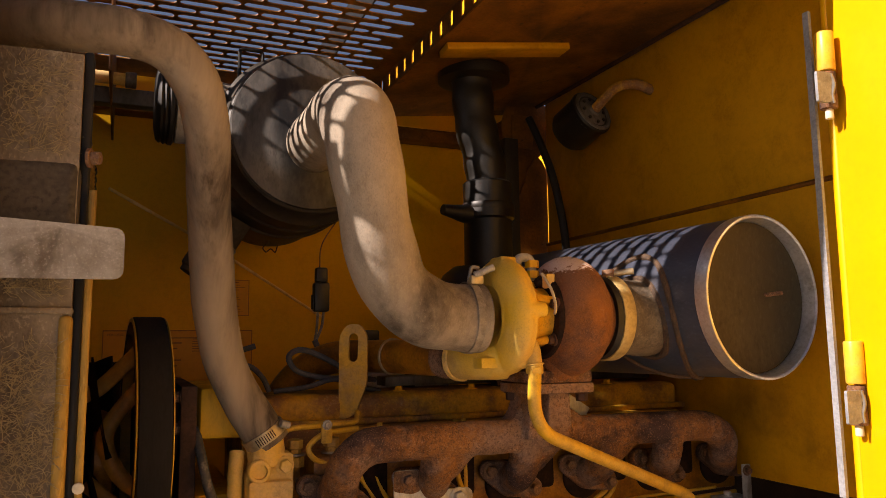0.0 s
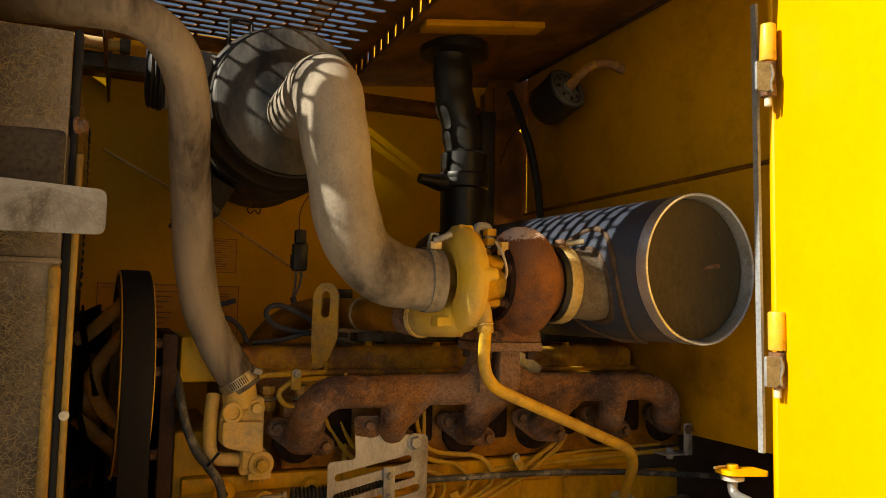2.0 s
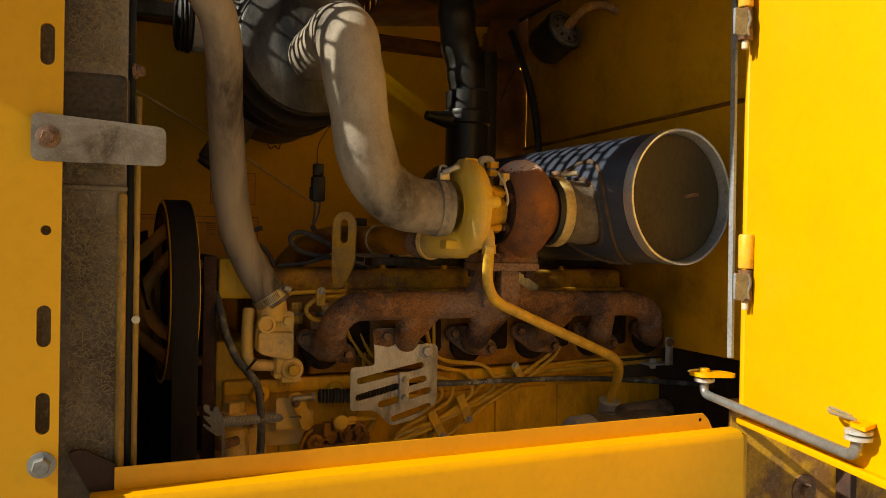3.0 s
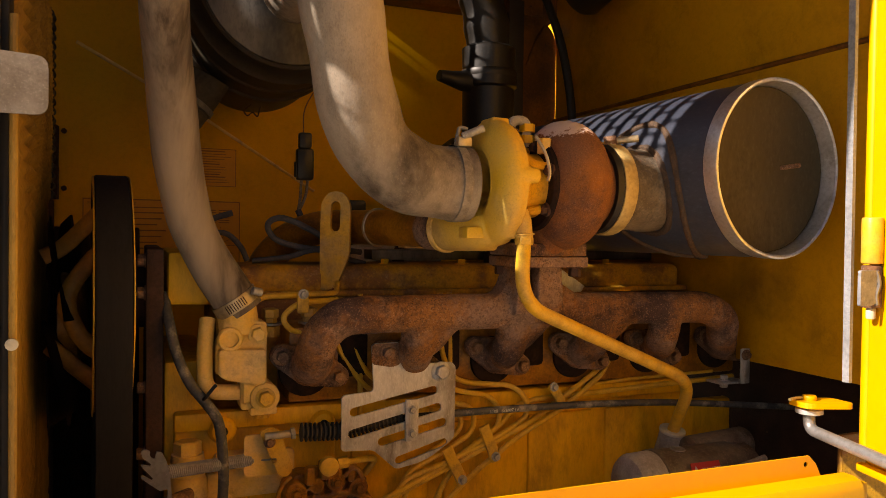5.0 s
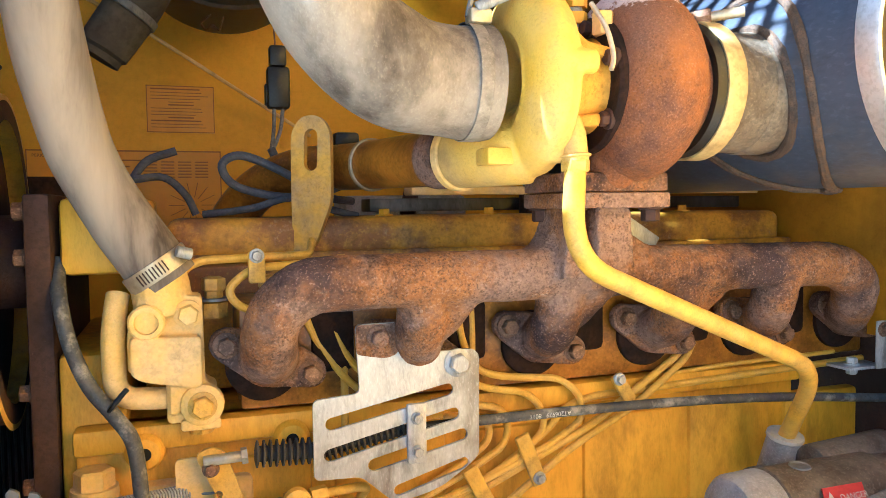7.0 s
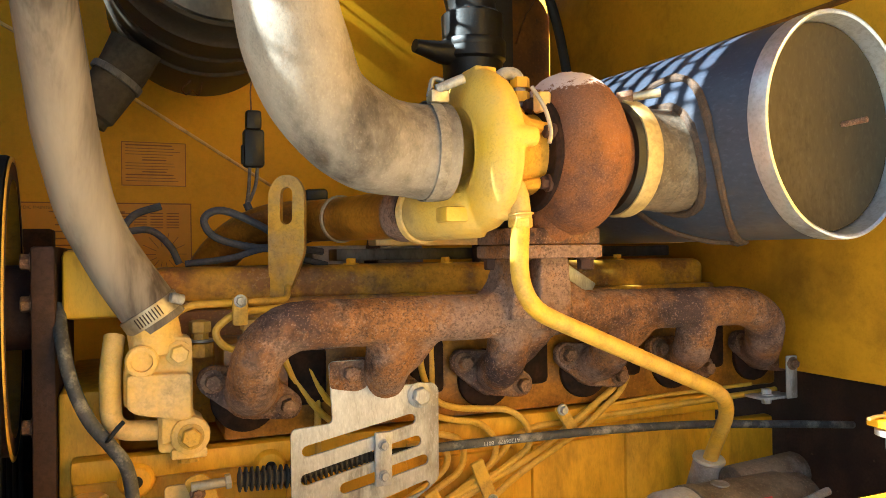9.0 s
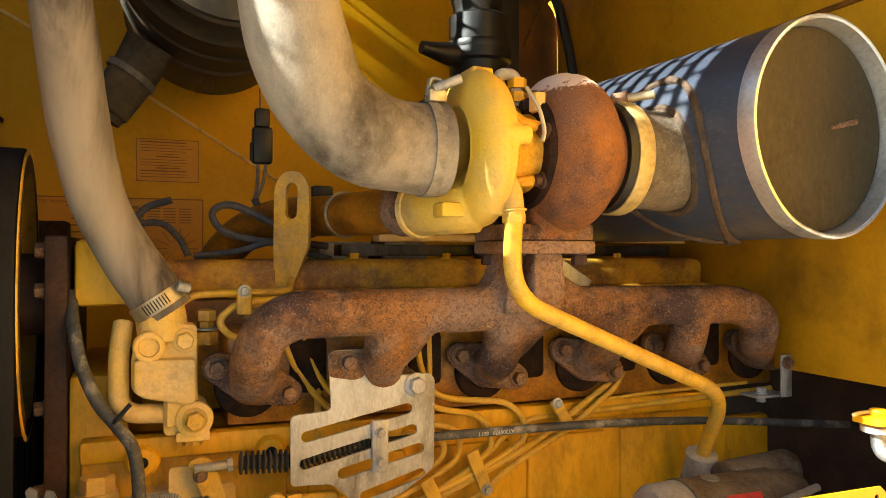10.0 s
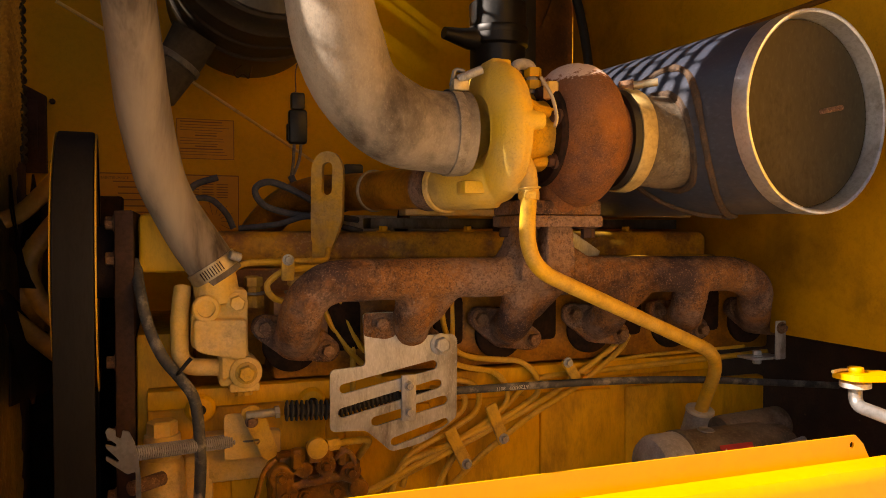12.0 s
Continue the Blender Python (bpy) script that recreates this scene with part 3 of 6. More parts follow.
def outer_body():
    w = solo("wall_outer", box(B(), -2.4, -0.302, 0.94, 0.95, 0.6, 2.43, 0.003), YELLOW, (-1.2, 0.94, 0.6), "yellow outer body panel", "body panel", kind="structure")
    # The stained yellow here stands for shade behind the open door.
    part("rear_panel", box(B(), 1.125, 2.6, 0.985, 0.995, 0.5, 1.40, 0.003), COVER, w, "dusty lower body panel with its shade put in the dull colour")
    # Unseen hood panel, added to keep light out behind the door.
    part("rear_upper", box(B(), 1.225, 2.6, 0.96, 0.97, 1.40, 2.43, 0.003), YELLOW, w)
    part("roof_front", box(B(), -2.4, -0.62, 0.93, 2.1, 2.42, 2.435, 0.002), YELLOW, w)
    part("roof_rear", box(B(), 1.24, 2.6, 0.93, 2.1, 2.42, 2.435, 0.002), YELLOW, w)
    part("far_side", box(B(), -2.4, -1.2, 2.09, 2.10, 0.6, 2.42, 0.002), YELLOW, w)
    part("front_end", box(B(), -2.41, -2.4, 0.93, 2.1, 0.6, 2.43, 0.002), YELLOW, w)
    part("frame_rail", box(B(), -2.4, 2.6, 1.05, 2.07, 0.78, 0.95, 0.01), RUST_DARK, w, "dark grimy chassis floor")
    part("jamb", box(B(), 1.100, 1.118, 0.935, 0.985, 0.97, 1.345, 0.003), YELLOW, w)
    bolt(w, (1.325, 0.983, 1.197), (0, -1, 0), BOLT_RUST, 0.026, 0.014, 0.034, "rusty bolt with a wide washer")
    return w


far_wall(), bulkhead(), corner_post(), ceiling(), grate(), sill(), left_post(), outer_body()


# ---- door with its hinges and stay ----
HX, HY = 1.076, 0.916
DOOR_DIR = Vector((-0.255, -0.967, 0)).normalized()


def door():
    d = thing("door_1", (HX, HY, 1.38), "sunlit bright yellow steel side door swung open", "door", kind="structure")
    ang = math.degrees(math.atan2(DOOR_DIR.y, DOOR_DIR.x))
    m = pose(HX + 0.025, HY - 0.004, 0, 0, 0, ang)
    part("door_panel", box(B(), 0.0, 1.05, -0.018, 0.018, 1.377, 2.38, 0.006, m, 3), YELLOW, d)
    part("bottom_hem", box(B(), 0.0, 1.05, -0.030, -0.018, 1.372, 1.384, 0.002, m), YELLOW, d)
    part("door_edge", box(B(), -0.012, 0.004, -0.020, 0.022, 1.40, 2.37, 0.006, m, 3), YELLOW, d)
    return d


def jamb_strip():
    out = [(1.0685, 1.493), (1.0745, 1.493), (1.0685, 2.258), (1.0625, 2.258)]
    return solo("trim", sheet(B(), out, [], (0, 0.942, 0), (1, 0, 0), (0, 0, 1), 0.011), JAMB_STEEL, (1.055, 0.93, 1.5), "bare grey steel door jamb strip", "trim", kind="structure")


def hinge(z, x):
    y = HY - 0.016
    h = thing("hinge", (x, HY, z), "worn steel weld-on hinge with a yellow knuckle", "hinge", "door hinges")
    part("knuckle", cyl(B(), (x, y, z + 0.012), (x, y, z + 0.076), 0.0138, seg=24, bevel=0.003), PIPE_YELLOW, h)
    part("pin_knuckle", cyl(B(), (x, y, z - 0.048), (x, y, z + 0.010), 0.0130, seg=24, bevel=0.002), RUST, h, "rusty lower knuckle")
    out = round_poly([(-0.043, 0.004), (-0.012, 0.004), (-0.010, -0.008), (-0.014, -0.016), (-0.010, -0.024), (-0.012, -0.040), (-0.022, -0.044), (-0.043, -0.044)], 0.003)
    part("leaf", sheet(B(), out, [], (x + 0.004, y - 0.010, z), (1, 0, 0), (0, 0, 1), 0.005), JAMB_STEEL, h, "bare grey welded leaf")
    part("weld_bead", tube(B(), spline([(x - 0.008, y - 0.0125, z + 0.003), (x - 0.004, y - 0.014, z - 0.014), (x - 0.008, y - 0.0130, z - 0.030), (x - 0.006, y - 0.013, z - 0.043)], 5), 0.0036, 8), STEEL, h)
    part("pin", cyl(B(), (x, y, z - 0.064), (x, y, z - 0.048), 0.0062, seg=14, bevel=0.002), PALE, h, "pale pin end")
    return h


def door_stay():
    s = thing("door_stay", (1.04, 0.97, 1.40), "bent grey galvanised door stay rod on a yellow bracket", "door stay")
    part("stay_rod", tube(B(), bent([(1.047, 0.978, 1.450), (1.047, 0.978, 1.418), (0.977, 0.598, 1.404), (0.973, 0.588, 1.432)], 0.020), 0.0085, 14), STEEL, s)
    part("collar", lathe(B(), (1.047, 0.978, 1.440), (0, 0, 1), [(0, 0.014), (0.002, 0.019), (0.008, 0.019), (0.010, 0.014)], 24), ZINC, s)
    out = round_poly([(1.022, 0.958), (1.022, 0.998), (1.090, 0.980), (1.090, 0.935)], 0.012)
    part("bracket", sheet(B(), out, [], (0, 0, 1.453), (1, 0, 0), (0, 1, 0), 0.008), YELLOW, s, smooth=0)
    part("pin_head", cyl(B(), (1.047, 0.978, 1.460), (1.047, 0.978, 1.468), 0.010, seg=18, bevel=0.002), YELLOW, s)
    part("pin_clip", tube(B(), bent([(1.008, 0.978, 1.464), (1.03, 0.985, 1.464), (1.05, 0.978, 1.464)], 0.01), 0.0022, 8), BRASSY, s)
    for k in range(2):
        part("washer", lathe(B(), (0.973, 0.588, 1.430 + 0.009 * k), (0, 0, 1), [(0, 0.015), (0.001, 0.0185), (0.006, 0.0185), (0.007, 0.012)], 24), ZINC, s)
    part("door_bracket", sheet(B(), round_poly([(0.945, 0.575), (0.990, 0.590), (0.990, 0.612), (0.958, 0.612)], 0.008), [], (0.008, -0.012, 1.449), (1, 0, 0), (0, 1, 0), 0.006), YELLOW, s, smooth=0)
    part("latch_clip", tube(B(), bent([(0.972, 0.600, 1.462), (0.985, 0.640, 1.464), (0.990, 0.652, 1.462), (0.978, 0.640, 1.459), (0.962, 0.585, 1.461)], 0.006), 0.0028, 8), ZINC_WARM, s)
    return s


door(), jamb_strip(), hinge(2.132, HX - 0.0195), hinge(1.651, HX - 0.0070), door_stay()


# ---- radiator side ----
def radiator():
    r = thing("radiator", (-0.1, 1.0, 0.95), "dust caked radiator and fan shroud side", "radiator")
    bm = box(B(), -0.28, 0.010, 0.985, 1.03, 0.95, 2.050, 0)
    bmesh.ops.subdivide_edges(bm, edges=bm.edges, cuts=24, use_grid_fill=True)
    for v in bm.verts:
        v.co.y += 0.004 * noise.noise(v.co * 14) + 0.002 * noise.noise(v.co * 40)
    part("side_tank", bm, RAD, r, "grey dust caked side", smooth=60)
    part("dark_band", box(B(), -0.285, 0.0125, 0.9800, 1.03, 1.843, 1.930, 0.012, seg=3), RAD_BAND, r, "dark strap round the side")
    part("low_band", box(B(), -0.285, 0.0115, 0.9790, 1.03, 1.765, 1.772, 0.003), RAD, r, "dusty folded ridge")
    part("edge_rod", tube(B(), [(0.024, 0.992, 1.0), (0.0245, 0.992, 1.5), (0.025, 0.992, 1.9)], 0.0040, 10), GUARD, r, "thin dusty steel edge rod")
    part("rod_knob", cyl(B(), (0.0245, 0.986, 1.585), (0.0245, 0.982, 1.585), 0.006, seg=12, bevel=0.001), PALE, r, "pale rod clip")
    part("tan_edge", box(B(), -0.002, 0.0115, 0.9815, 1.03, 0.96, 1.764, 0.006, seg=3), GUARD, r, "yellowed dusty edge")
    part("edge_strip", box(B(), 0.010, 0.020, 1.00, 1.03, 1.0, 2.06, 0.003), RUBBER, r, "black edging strip")
    bolt(r, (0.020, 1.0, 1.938), (1, -0.3, 0), BOLT_RUST, 0.014, 0.010)
    return r


def strap():
    s = thing("strap", (0, 0.935, 1.85), "dusty grey bent steel retaining strap bolted to the post", "strap")
    m = pose(-0.021, 0.938, 1.828, 0, 0, 4)
    out = round_poly([(-0.083, -0.031), (0.080, -0.029), (0.080, 0.024), (-0.083, 0.031)], 0.011)
    bm = sheet(B(), out, [], (0, 0, 0), (1, 0, 0), (0, 0, 1), 0.004)
    bmesh.ops.transform(bm, matrix=m, verts=bm.verts)
    part("plate", bm, GREY_TANK, s)
    bolt(s, (-0.084, 0.929, 1.828), (0, -1, 0), BOLT_RUST, 0.015, 0.008, 0.0145, "bolt with a wide washer")
    return s


def shroud():
    s = thing("fan_shroud", (0.03, 1.2, 1.0), "dusty gold fan shroud side with pressed concentric ridges", "fan shroud")
    bm = B()
    ny, nz = 150, 190
    rows = []
    for k in range(nz + 1):
        z = 0.97 + 1.08 * k / nz
        row = []
        for q in range(ny + 1):
            y = 1.034 + (1.56 - 1.034) * q / ny
            d = math.hypot(y - 1.30, (z - 1.45) * 0.8)
            deep = 0.0008 + 0.0052 * min(1.0, max(0.0, (z - 1.68) / 0.10)) * min(1.0, max(0.0, (y - 1.18) / 0.16)) + 0.0016 * min(1.0, max(0.0, (1.42 - z) / 0.1))
            row.append(bm.verts.new((0.002 + deep * math.sin(2 * math.pi * d / 0.017) + 0.0015 * noise.noise(Vector((y * 20, z * 6, 0))), y, z)))
        rows.append(row)
    for a, b in zip(rows, rows[1:]):
        for q in range(ny):
            bm.faces.new((a[q], a[q + 1], b[q + 1], b[q]))
    part("ridged_side", bm, GUARD, s, smooth=60)
    part("core", box(B(), -0.28, -0.010, 1.034, 1.56, 0.95, 2.05, 0.002), RUST_DARK, s, "dark shroud body")
    part("lip", box(B(), -0.02, 0.007, 1.530, 1.580, 0.97, 1.745, 0.004), RUST_DARK, s, "dark brown rear edge")
    part("seal", box(B(), -0.02, 0.004, 1.556, 1.590, 1.746, 2.06, 0.006), RUBBER, s, "black rubber edge seal")
    for k in range(20):
        part("seal_rib", cyl(B(), (0.001, 1.552, 1.752 + 0.0155 * k), (0.001, 1.588, 1.752 + 0.0155 * k), 0.0078, seg=10), RUBBER, s)
    # Added black panel: stops stray light and stands for darkness behind the fan.
    part("rear_ring", box(B(), -0.28, 0.140, 1.66, 1.72, 0.95, 1.700, 0.004), SOOT_SHADE, s, "black panel added behind the fan to hold it dark")
    return s


def fan():
    f = thing("fan", (0.05, 1.42, 1.55), "grimy metal cooling fan, curved blades painted black for deep shade", "fan")
    c = Vector((0.045, 1.44, 1.56))
    part("hub", lathe(B(), c - Vector((0.02, 0, 0)), (1, 0, 0), [(0, 0.03), (0.005, 0.07), (0.03, 0.07), (0.04, 0.04)], 32), OILY_YELLOW, f)
    for k in range(6):
        a = 2 * math.pi * k / 6 + 0.45
        u, v = Vector((0, math.cos(a), math.sin(a))), Vector((0, -math.sin(a), math.cos(a)))
        bm = B()
        n = 6
        rows = []
        for i in range(n + 1):
            r = 0.06 + 0.09 * i / n
            w = 0.035 + 0.05 * i / n
            rows.append([bm.verts.new(c + u * r + v * w * s + Vector((0.022 * s * (1 - 0.4 * i / n) - 0.012 + d, 0, 0))) for s in (-1, 0, 1) for d in (0, 0.003)])
        for a_, b_ in zip(rows, rows[1:]):
            for p, q in ((0, 2), (2, 4), (1, 3), (3, 5)):
                bm.faces.new((a_[p], a_[q], b_[q], b_[p]))
            bm.faces.new((a_[0], a_[1], b_[1], b_[0]))
            bm.faces.new((a_[4], a_[5], b_[5], b_[4]))
        # The blades' black holds the shade deep inside the shroud.
        part("blade", bm, SOOT_SHADE, f)
    for pts in ([(0.092, 1.36, 1.728), (0.066, 1.37, 1.700), (0.034, 1.38, 1.668), (0.010, 1.38, 1.655)], [(0.094, 1.34, 1.672), (0.072, 1.34, 1.648), (0.050, 1.34, 1.615), (0.044, 1.34, 1.590), (0.056, 1.34, 1.555), (0.074, 1.34, 1.530), (0.094, 1.34, 1.516)], [(0.020, 1.36, 1.53), (0.055, 1.35, 1.50), (0.090, 1.34, 1.470)]):
        part("spider_arm", tube(B(), spline(pts, 7), lambda q: 0.0120, 14, flat=(0.6, 1.0)), FAN_ARM, f, "gold brown curved fan arm")
    return f


PUL = Vector((0.098, 1.395, 1.598))


PULLEY_TURN = 3.5


def turned(ob, degrees):
    ob.rotation_euler.z = radians(degrees)
    return ob


def pulley():
    p = thing("fan_pulley", PUL, "large yellow fan pulley", "pulley")
    part("rim", lathe(B(), PUL - Vector((0.0255, 0, 0)), (1, 0, 0), [(0.0, 0.171), (0.0005, 0.176), (0.0020, 0.177), (0.0030, 0.168), (0.048, 0.168), (0.049, 0.177), (0.0505, 0.176), (0.051, 0.171)], 96, cap=False), PIPE_YELLOW, p)
    part("drum", lathe(B(), PUL - Vector((0.0252, 0, 0)), (1, 0, 0), [(0, 0.150), (0, 0.1705), (0.0504, 0.1705), (0.0504, 0.150)], 96, cap=False), RUST_DARK, p, "dark rusty inner drum")
    part("disc", lathe(B(), PUL - Vector((0.006, 0, 0)), (1, 0, 0), [(0, 0.03), (0, 0.165), (0.01, 0.165), (0.012, 0.03)], 64), RUST_DARK, p, "dark rusty web")
    part("hub", cyl(B(), PUL, PUL + Vector((0.05, 0, 0)), 0.05, seg=32, bevel=0.004), RUST_DARK, p)
    return turned(p, PULLEY_TURN)


def belt():
    low = Vector((0.098, 1.395, 1.02))
    pts = []
    for k in range(25):
        a = math.pi * k / 24
        pts.append(PUL + Vector((0, -math.cos(a), math.sin(a))) * 0.1705)
    for k in range(25):
        a = math.pi * k / 24
        pts.append(low + Vector((0, math.cos(a), -math.sin(a))) * 0.1705)
    t = thing("fan_belt", PUL, "wide smooth black rubber fan belt", "belt")
    n = len(pts)

    def loop(sections):
        bm = B()
        rows = []
        for i, p in enumerate(pts):
            out = (p - (PUL if i < 25 else low)).normalized()
            rows.append([bm.verts.new(p + out * o + Vector((x, 0, 0))) for o, x in sections])
        for i in range(n):
            a, b = rows[i], rows[(i + 1) % n]
            for k in range(len(sections)):
                bm.faces.new((a[k], a[(k + 1) % len(sections)], b[(k + 1) % len(sections)], b[k]))
        return bm

    part("backing", loop([(0.004, -0.0222), (0.0072, -0.0215), (0.0078, -0.019), (0.0078, 0.019), (0.0072, 0.0215), (0.004, 0.0222)]), BELT, t)
    for k in range(6):
        x = -0.0185 + 0.0074 * k
        part("rib", loop([(0.0005, x - 0.0012), (0.004, x - 0.0030), (0.004, x + 0.0030), (0.0005, x + 0.0012)]), RUBBER, t)
    return turned(t, PULLEY_TURN)


radiator(), strap(), shroud(), fan(), pulley(), belt()


# ---- engine ----
PITCH = 0.158
PORT = [0.377 + PITCH * k for k in range(6)]
FACE = 1.299


def engine():
    e = thing("engine", (0.65, 1.45, 0.95), "grimy yellow six cylinder diesel engine", "engine")
    part("block", box(B(), 0.185, 1.10, 1.315, 1.62, 0.96, 1.432, 0.006), ENGINE_YELLOW, e)
    for k in range(6):
        x = PORT[k] - 0.02
        part("block_panel", box(B(), x - 0.066, x + 0.066, 1.309, 1.33, 1.10, 1.385, 0.006), ENGINE_YELLOW, e)
    part("deck_rail", box(B(), 0.185, 1.10, 1.300, 1.34, 1.405, 1.432, 0.005), ENGINE_YELLOW, e)
    bm = box(B(), 0.348, 1.215, FACE + 0.006, 1.42, 1.436, 1.552, 0.006)
    # The oily dark tone also carries the shade behind the manifold.
    part("cylinder_head", bm, OILY_YELLOW, e)
    for x in PORT:
        part("port", lathe(B(), (x - 0.004, FACE - 0.003, 1.486), (0, 1, 0), [(0, 0.034), (0.003, 0.039), (0.012, 0.040)], 32), SOOT_SHADE, e, "round exhaust port, black with soot and painted shade")
    for x in PORT:
        # Proud black blocks stand for the shade between the ports.
        part("port_recess", box(B(), x + 0.046, x + 0.096, FACE - 0.001, FACE + 0.02, 1.470, 1.545, 0.010), SOOT_SHADE, e, "black block painted as the shade between ports")
    bm = box(B(), 0.275, 1.19, 1.435, 1.60, 1.587, 1.640, 0.016, seg=4)
    part("valve_cover", bm, COVER, e, "stained yellow valve cover")
    part("cover_rail", box(B(), 0.265, 1.2, 1.425, 1.61, 1.586, 1.597, 0.003), COVER, e)
    part("head_deck", box(B(), 0.25, 1.16, 1.40, 1.61, 1.44, 1.585, 0.004), COVER, e)
    part("front_housing", box(B(), 0.176, 0.262, 1.335, 1.60, 1.585, 1.665, 0.008), ENGINE_YELLOW, e)
    part("front_case", box(B(), 0.172, 0.236, 1.325, 1.62, 0.98, 1.505, 0.006), ENGINE_YELLOW, e)
    part("front_plate", box(B(), 0.147, 0.171, 1.318, 1.62, 0.96, 1.669, 0.003), RUST_DARK, e, "rust brown front plate")
    for z in (1.652, 1.605, 1.468, 1.372, 1.29):
        bolt(e, (0.147, 1.333, z), (-1, 0, 0), BOLT_RUST, 0.016, 0.010, 0.011)
    for x, z in ((0.252, 1.405), (0.400, 1.404)):
        part("boss", lathe(B(), (x, 1.306, z), (0, -1, 0), [(0, 0.021), (0.012, 0.018), (0.015, 0.015), (0.016, 0.0065), (0.002, 0.006)], 28), ENGINE_YELLOW, e)
        part("hole", cyl(B(), (x, 1.295, z), (x, 1.2895, z), 0.0068, seg=16), BLACK, e)
    part("pad", box(B(), 0.240, 0.36, 1.301, 1.325, 1.30, 1.370, 0.010), CAST_YELLOW, e)
    for x, y in ((0.325, 1.335), (0.385, 1.335), (0.46, 1.335)):
        part("fitting", lathe(B(), (x, y, 1.535), (0, 0, 1), [(0, 0.015), (0.016, 0.015), (0.018, 0.010), (0.028, 0.010), (0.030, 0.013), (0.042, 0.013), (0.044, 0.008)], 6), EYE_PAINT, e, "dusty yellow injector nut")
        part("washer", lathe(B(), (x, y, 1.553), (0, 0, 1), [(0, 0.017), (0.003, 0.017)], 18), STEEL, e)
    for x, y in ((0.552, 1.47), (0.70, 1.46), (1.02, 1.46)):
        bolt(e, (x, y, 1.640), (0, 0, 1), ENGINE_YELLOW, 0.013, 0.008, 0.012)
    return e


def manifold():
    m = thing("exhaust_manifold", (0.74, 1.21, 1.55), "heavily rusted cast iron exhaust manifold", "manifold")
    log = spline([(0.378, 1.290, 1.496), (0.374, 1.252, 1.507), (0.372, 1.226, 1.530), (0.381, 1.213, 1.556), (0.404, 1.210, 1.5735), (0.45, 1.210, 1.578), (0.75, 1.210, 1.578), (1.00, 1.210, 1.576), (1.060, 1.211, 1.572), (1.098, 1.216, 1.553), (1.116, 1.232, 1.525), (1.140, 1.262, 1.504), (1.166, 1.290, 1.497)], 8)
    bm = tube(B(), log, lambda s: 0.0275 + 0.003 * max(0.0, 1 - s / 0.16) + 0.002 * max(0.0, (s - 0.88) / 0.12), 22)
    for k in range(1, 5):
        x = PORT[k]
        lean = -0.010 if k < 4 else -0.032
        tube(bm, spline([(x, 1.290, 1.495), (x + lean * 0.5, 1.252, 1.507), (x + lean * 0.9, 1.226, 1.530), (x + lean, 1.212, 1.575)], 6), 0.0265, 18)
        if k < 4:
            tube(bm, [(x, 1.252, 1.512), (x + 0.016, 1.236, 1.536), (x + 0.036, 1.214, 1.574)], lambda s: 0.020 + 0.006 * s, 16)
    for k in range(6):
        x = PORT[k]
        sheet(bm, hull_2d([(-0.043, 0.0175, 0.0175), (0.043, -0.0175, 0.0175), (0.0, 0.0, 0.030)]), [], (x, 1.298, 1.494), (1, 0, 0), (0, 0, 1), 0.014)
    # pedestal that carries the turbocharger: a trunk with two proud ribs in front, flared into the log
    trunk = []
    for z, x0, x1, y0, y1 in ((1.578, 0.610, 0.825, 1.196, 1.230), (1.598, 0.628, 0.800, 1.190, 1.236), (1.608, 0.652, 0.778, 1.196, 1.238), (1.620, 0.662, 0.760, 1.200, 1.240), (1.635, 0.668, 0.746, 1.202, 1.240), (1.652, 0.669, 0.742, 1.202, 1.240)):
        trunk.append([bm.verts.new(p) for p in ((x0, y0, z), (x1, y0, z), (x1, y1, z), (x0, y1, z))])
    for a, b in zip(trunk, trunk[1:]):
        for q in range(4):
            bm.faces.new((a[q], a[(q + 1) % 4], b[(q + 1) % 4], b[q]))
    bm.faces.new(trunk[0])
    bm.faces.new(trunk[-1])
    sheet(bm, [(0.698, 1.575), (0.745, 1.575), (0.738, 1.652), (0.699, 1.652)], [], (0, 1.205, 0), (1, 0, 0), (0, 0, 1), 0.040)
    sheet(bm, [(0.662, 1.575), (0.692, 1.575), (0.680, 1.652), (0.668, 1.652)], [], (0, 1.205, 0), (1, 0, 0), (0, 0, 1), 0.036)
    fused("casting", bm, RUST, m, voxel=0.0026, rounds=5, lumps=0.0009)
    for k in range(6):
        for dx, dz in ((-0.043, 0.0175), (0.043, -0.0175)):
            if (k == 1 and dx < 0) or (k == 5 and dx > 0):
                continue
            bolt(m, (PORT[k] + dx, 1.2835, 1.494 + dz), (0, -1, 0), BOLT_RUST, 0.0165, 0.011, 0.0135, turn=0.3 + 0.9 * k)
    bm = box(B(), 0.652, 0.774, 1.146, 1.246, 1.648, 1.664, 0.003)
    part("foot_flange", bm, RUST, m)
    return m


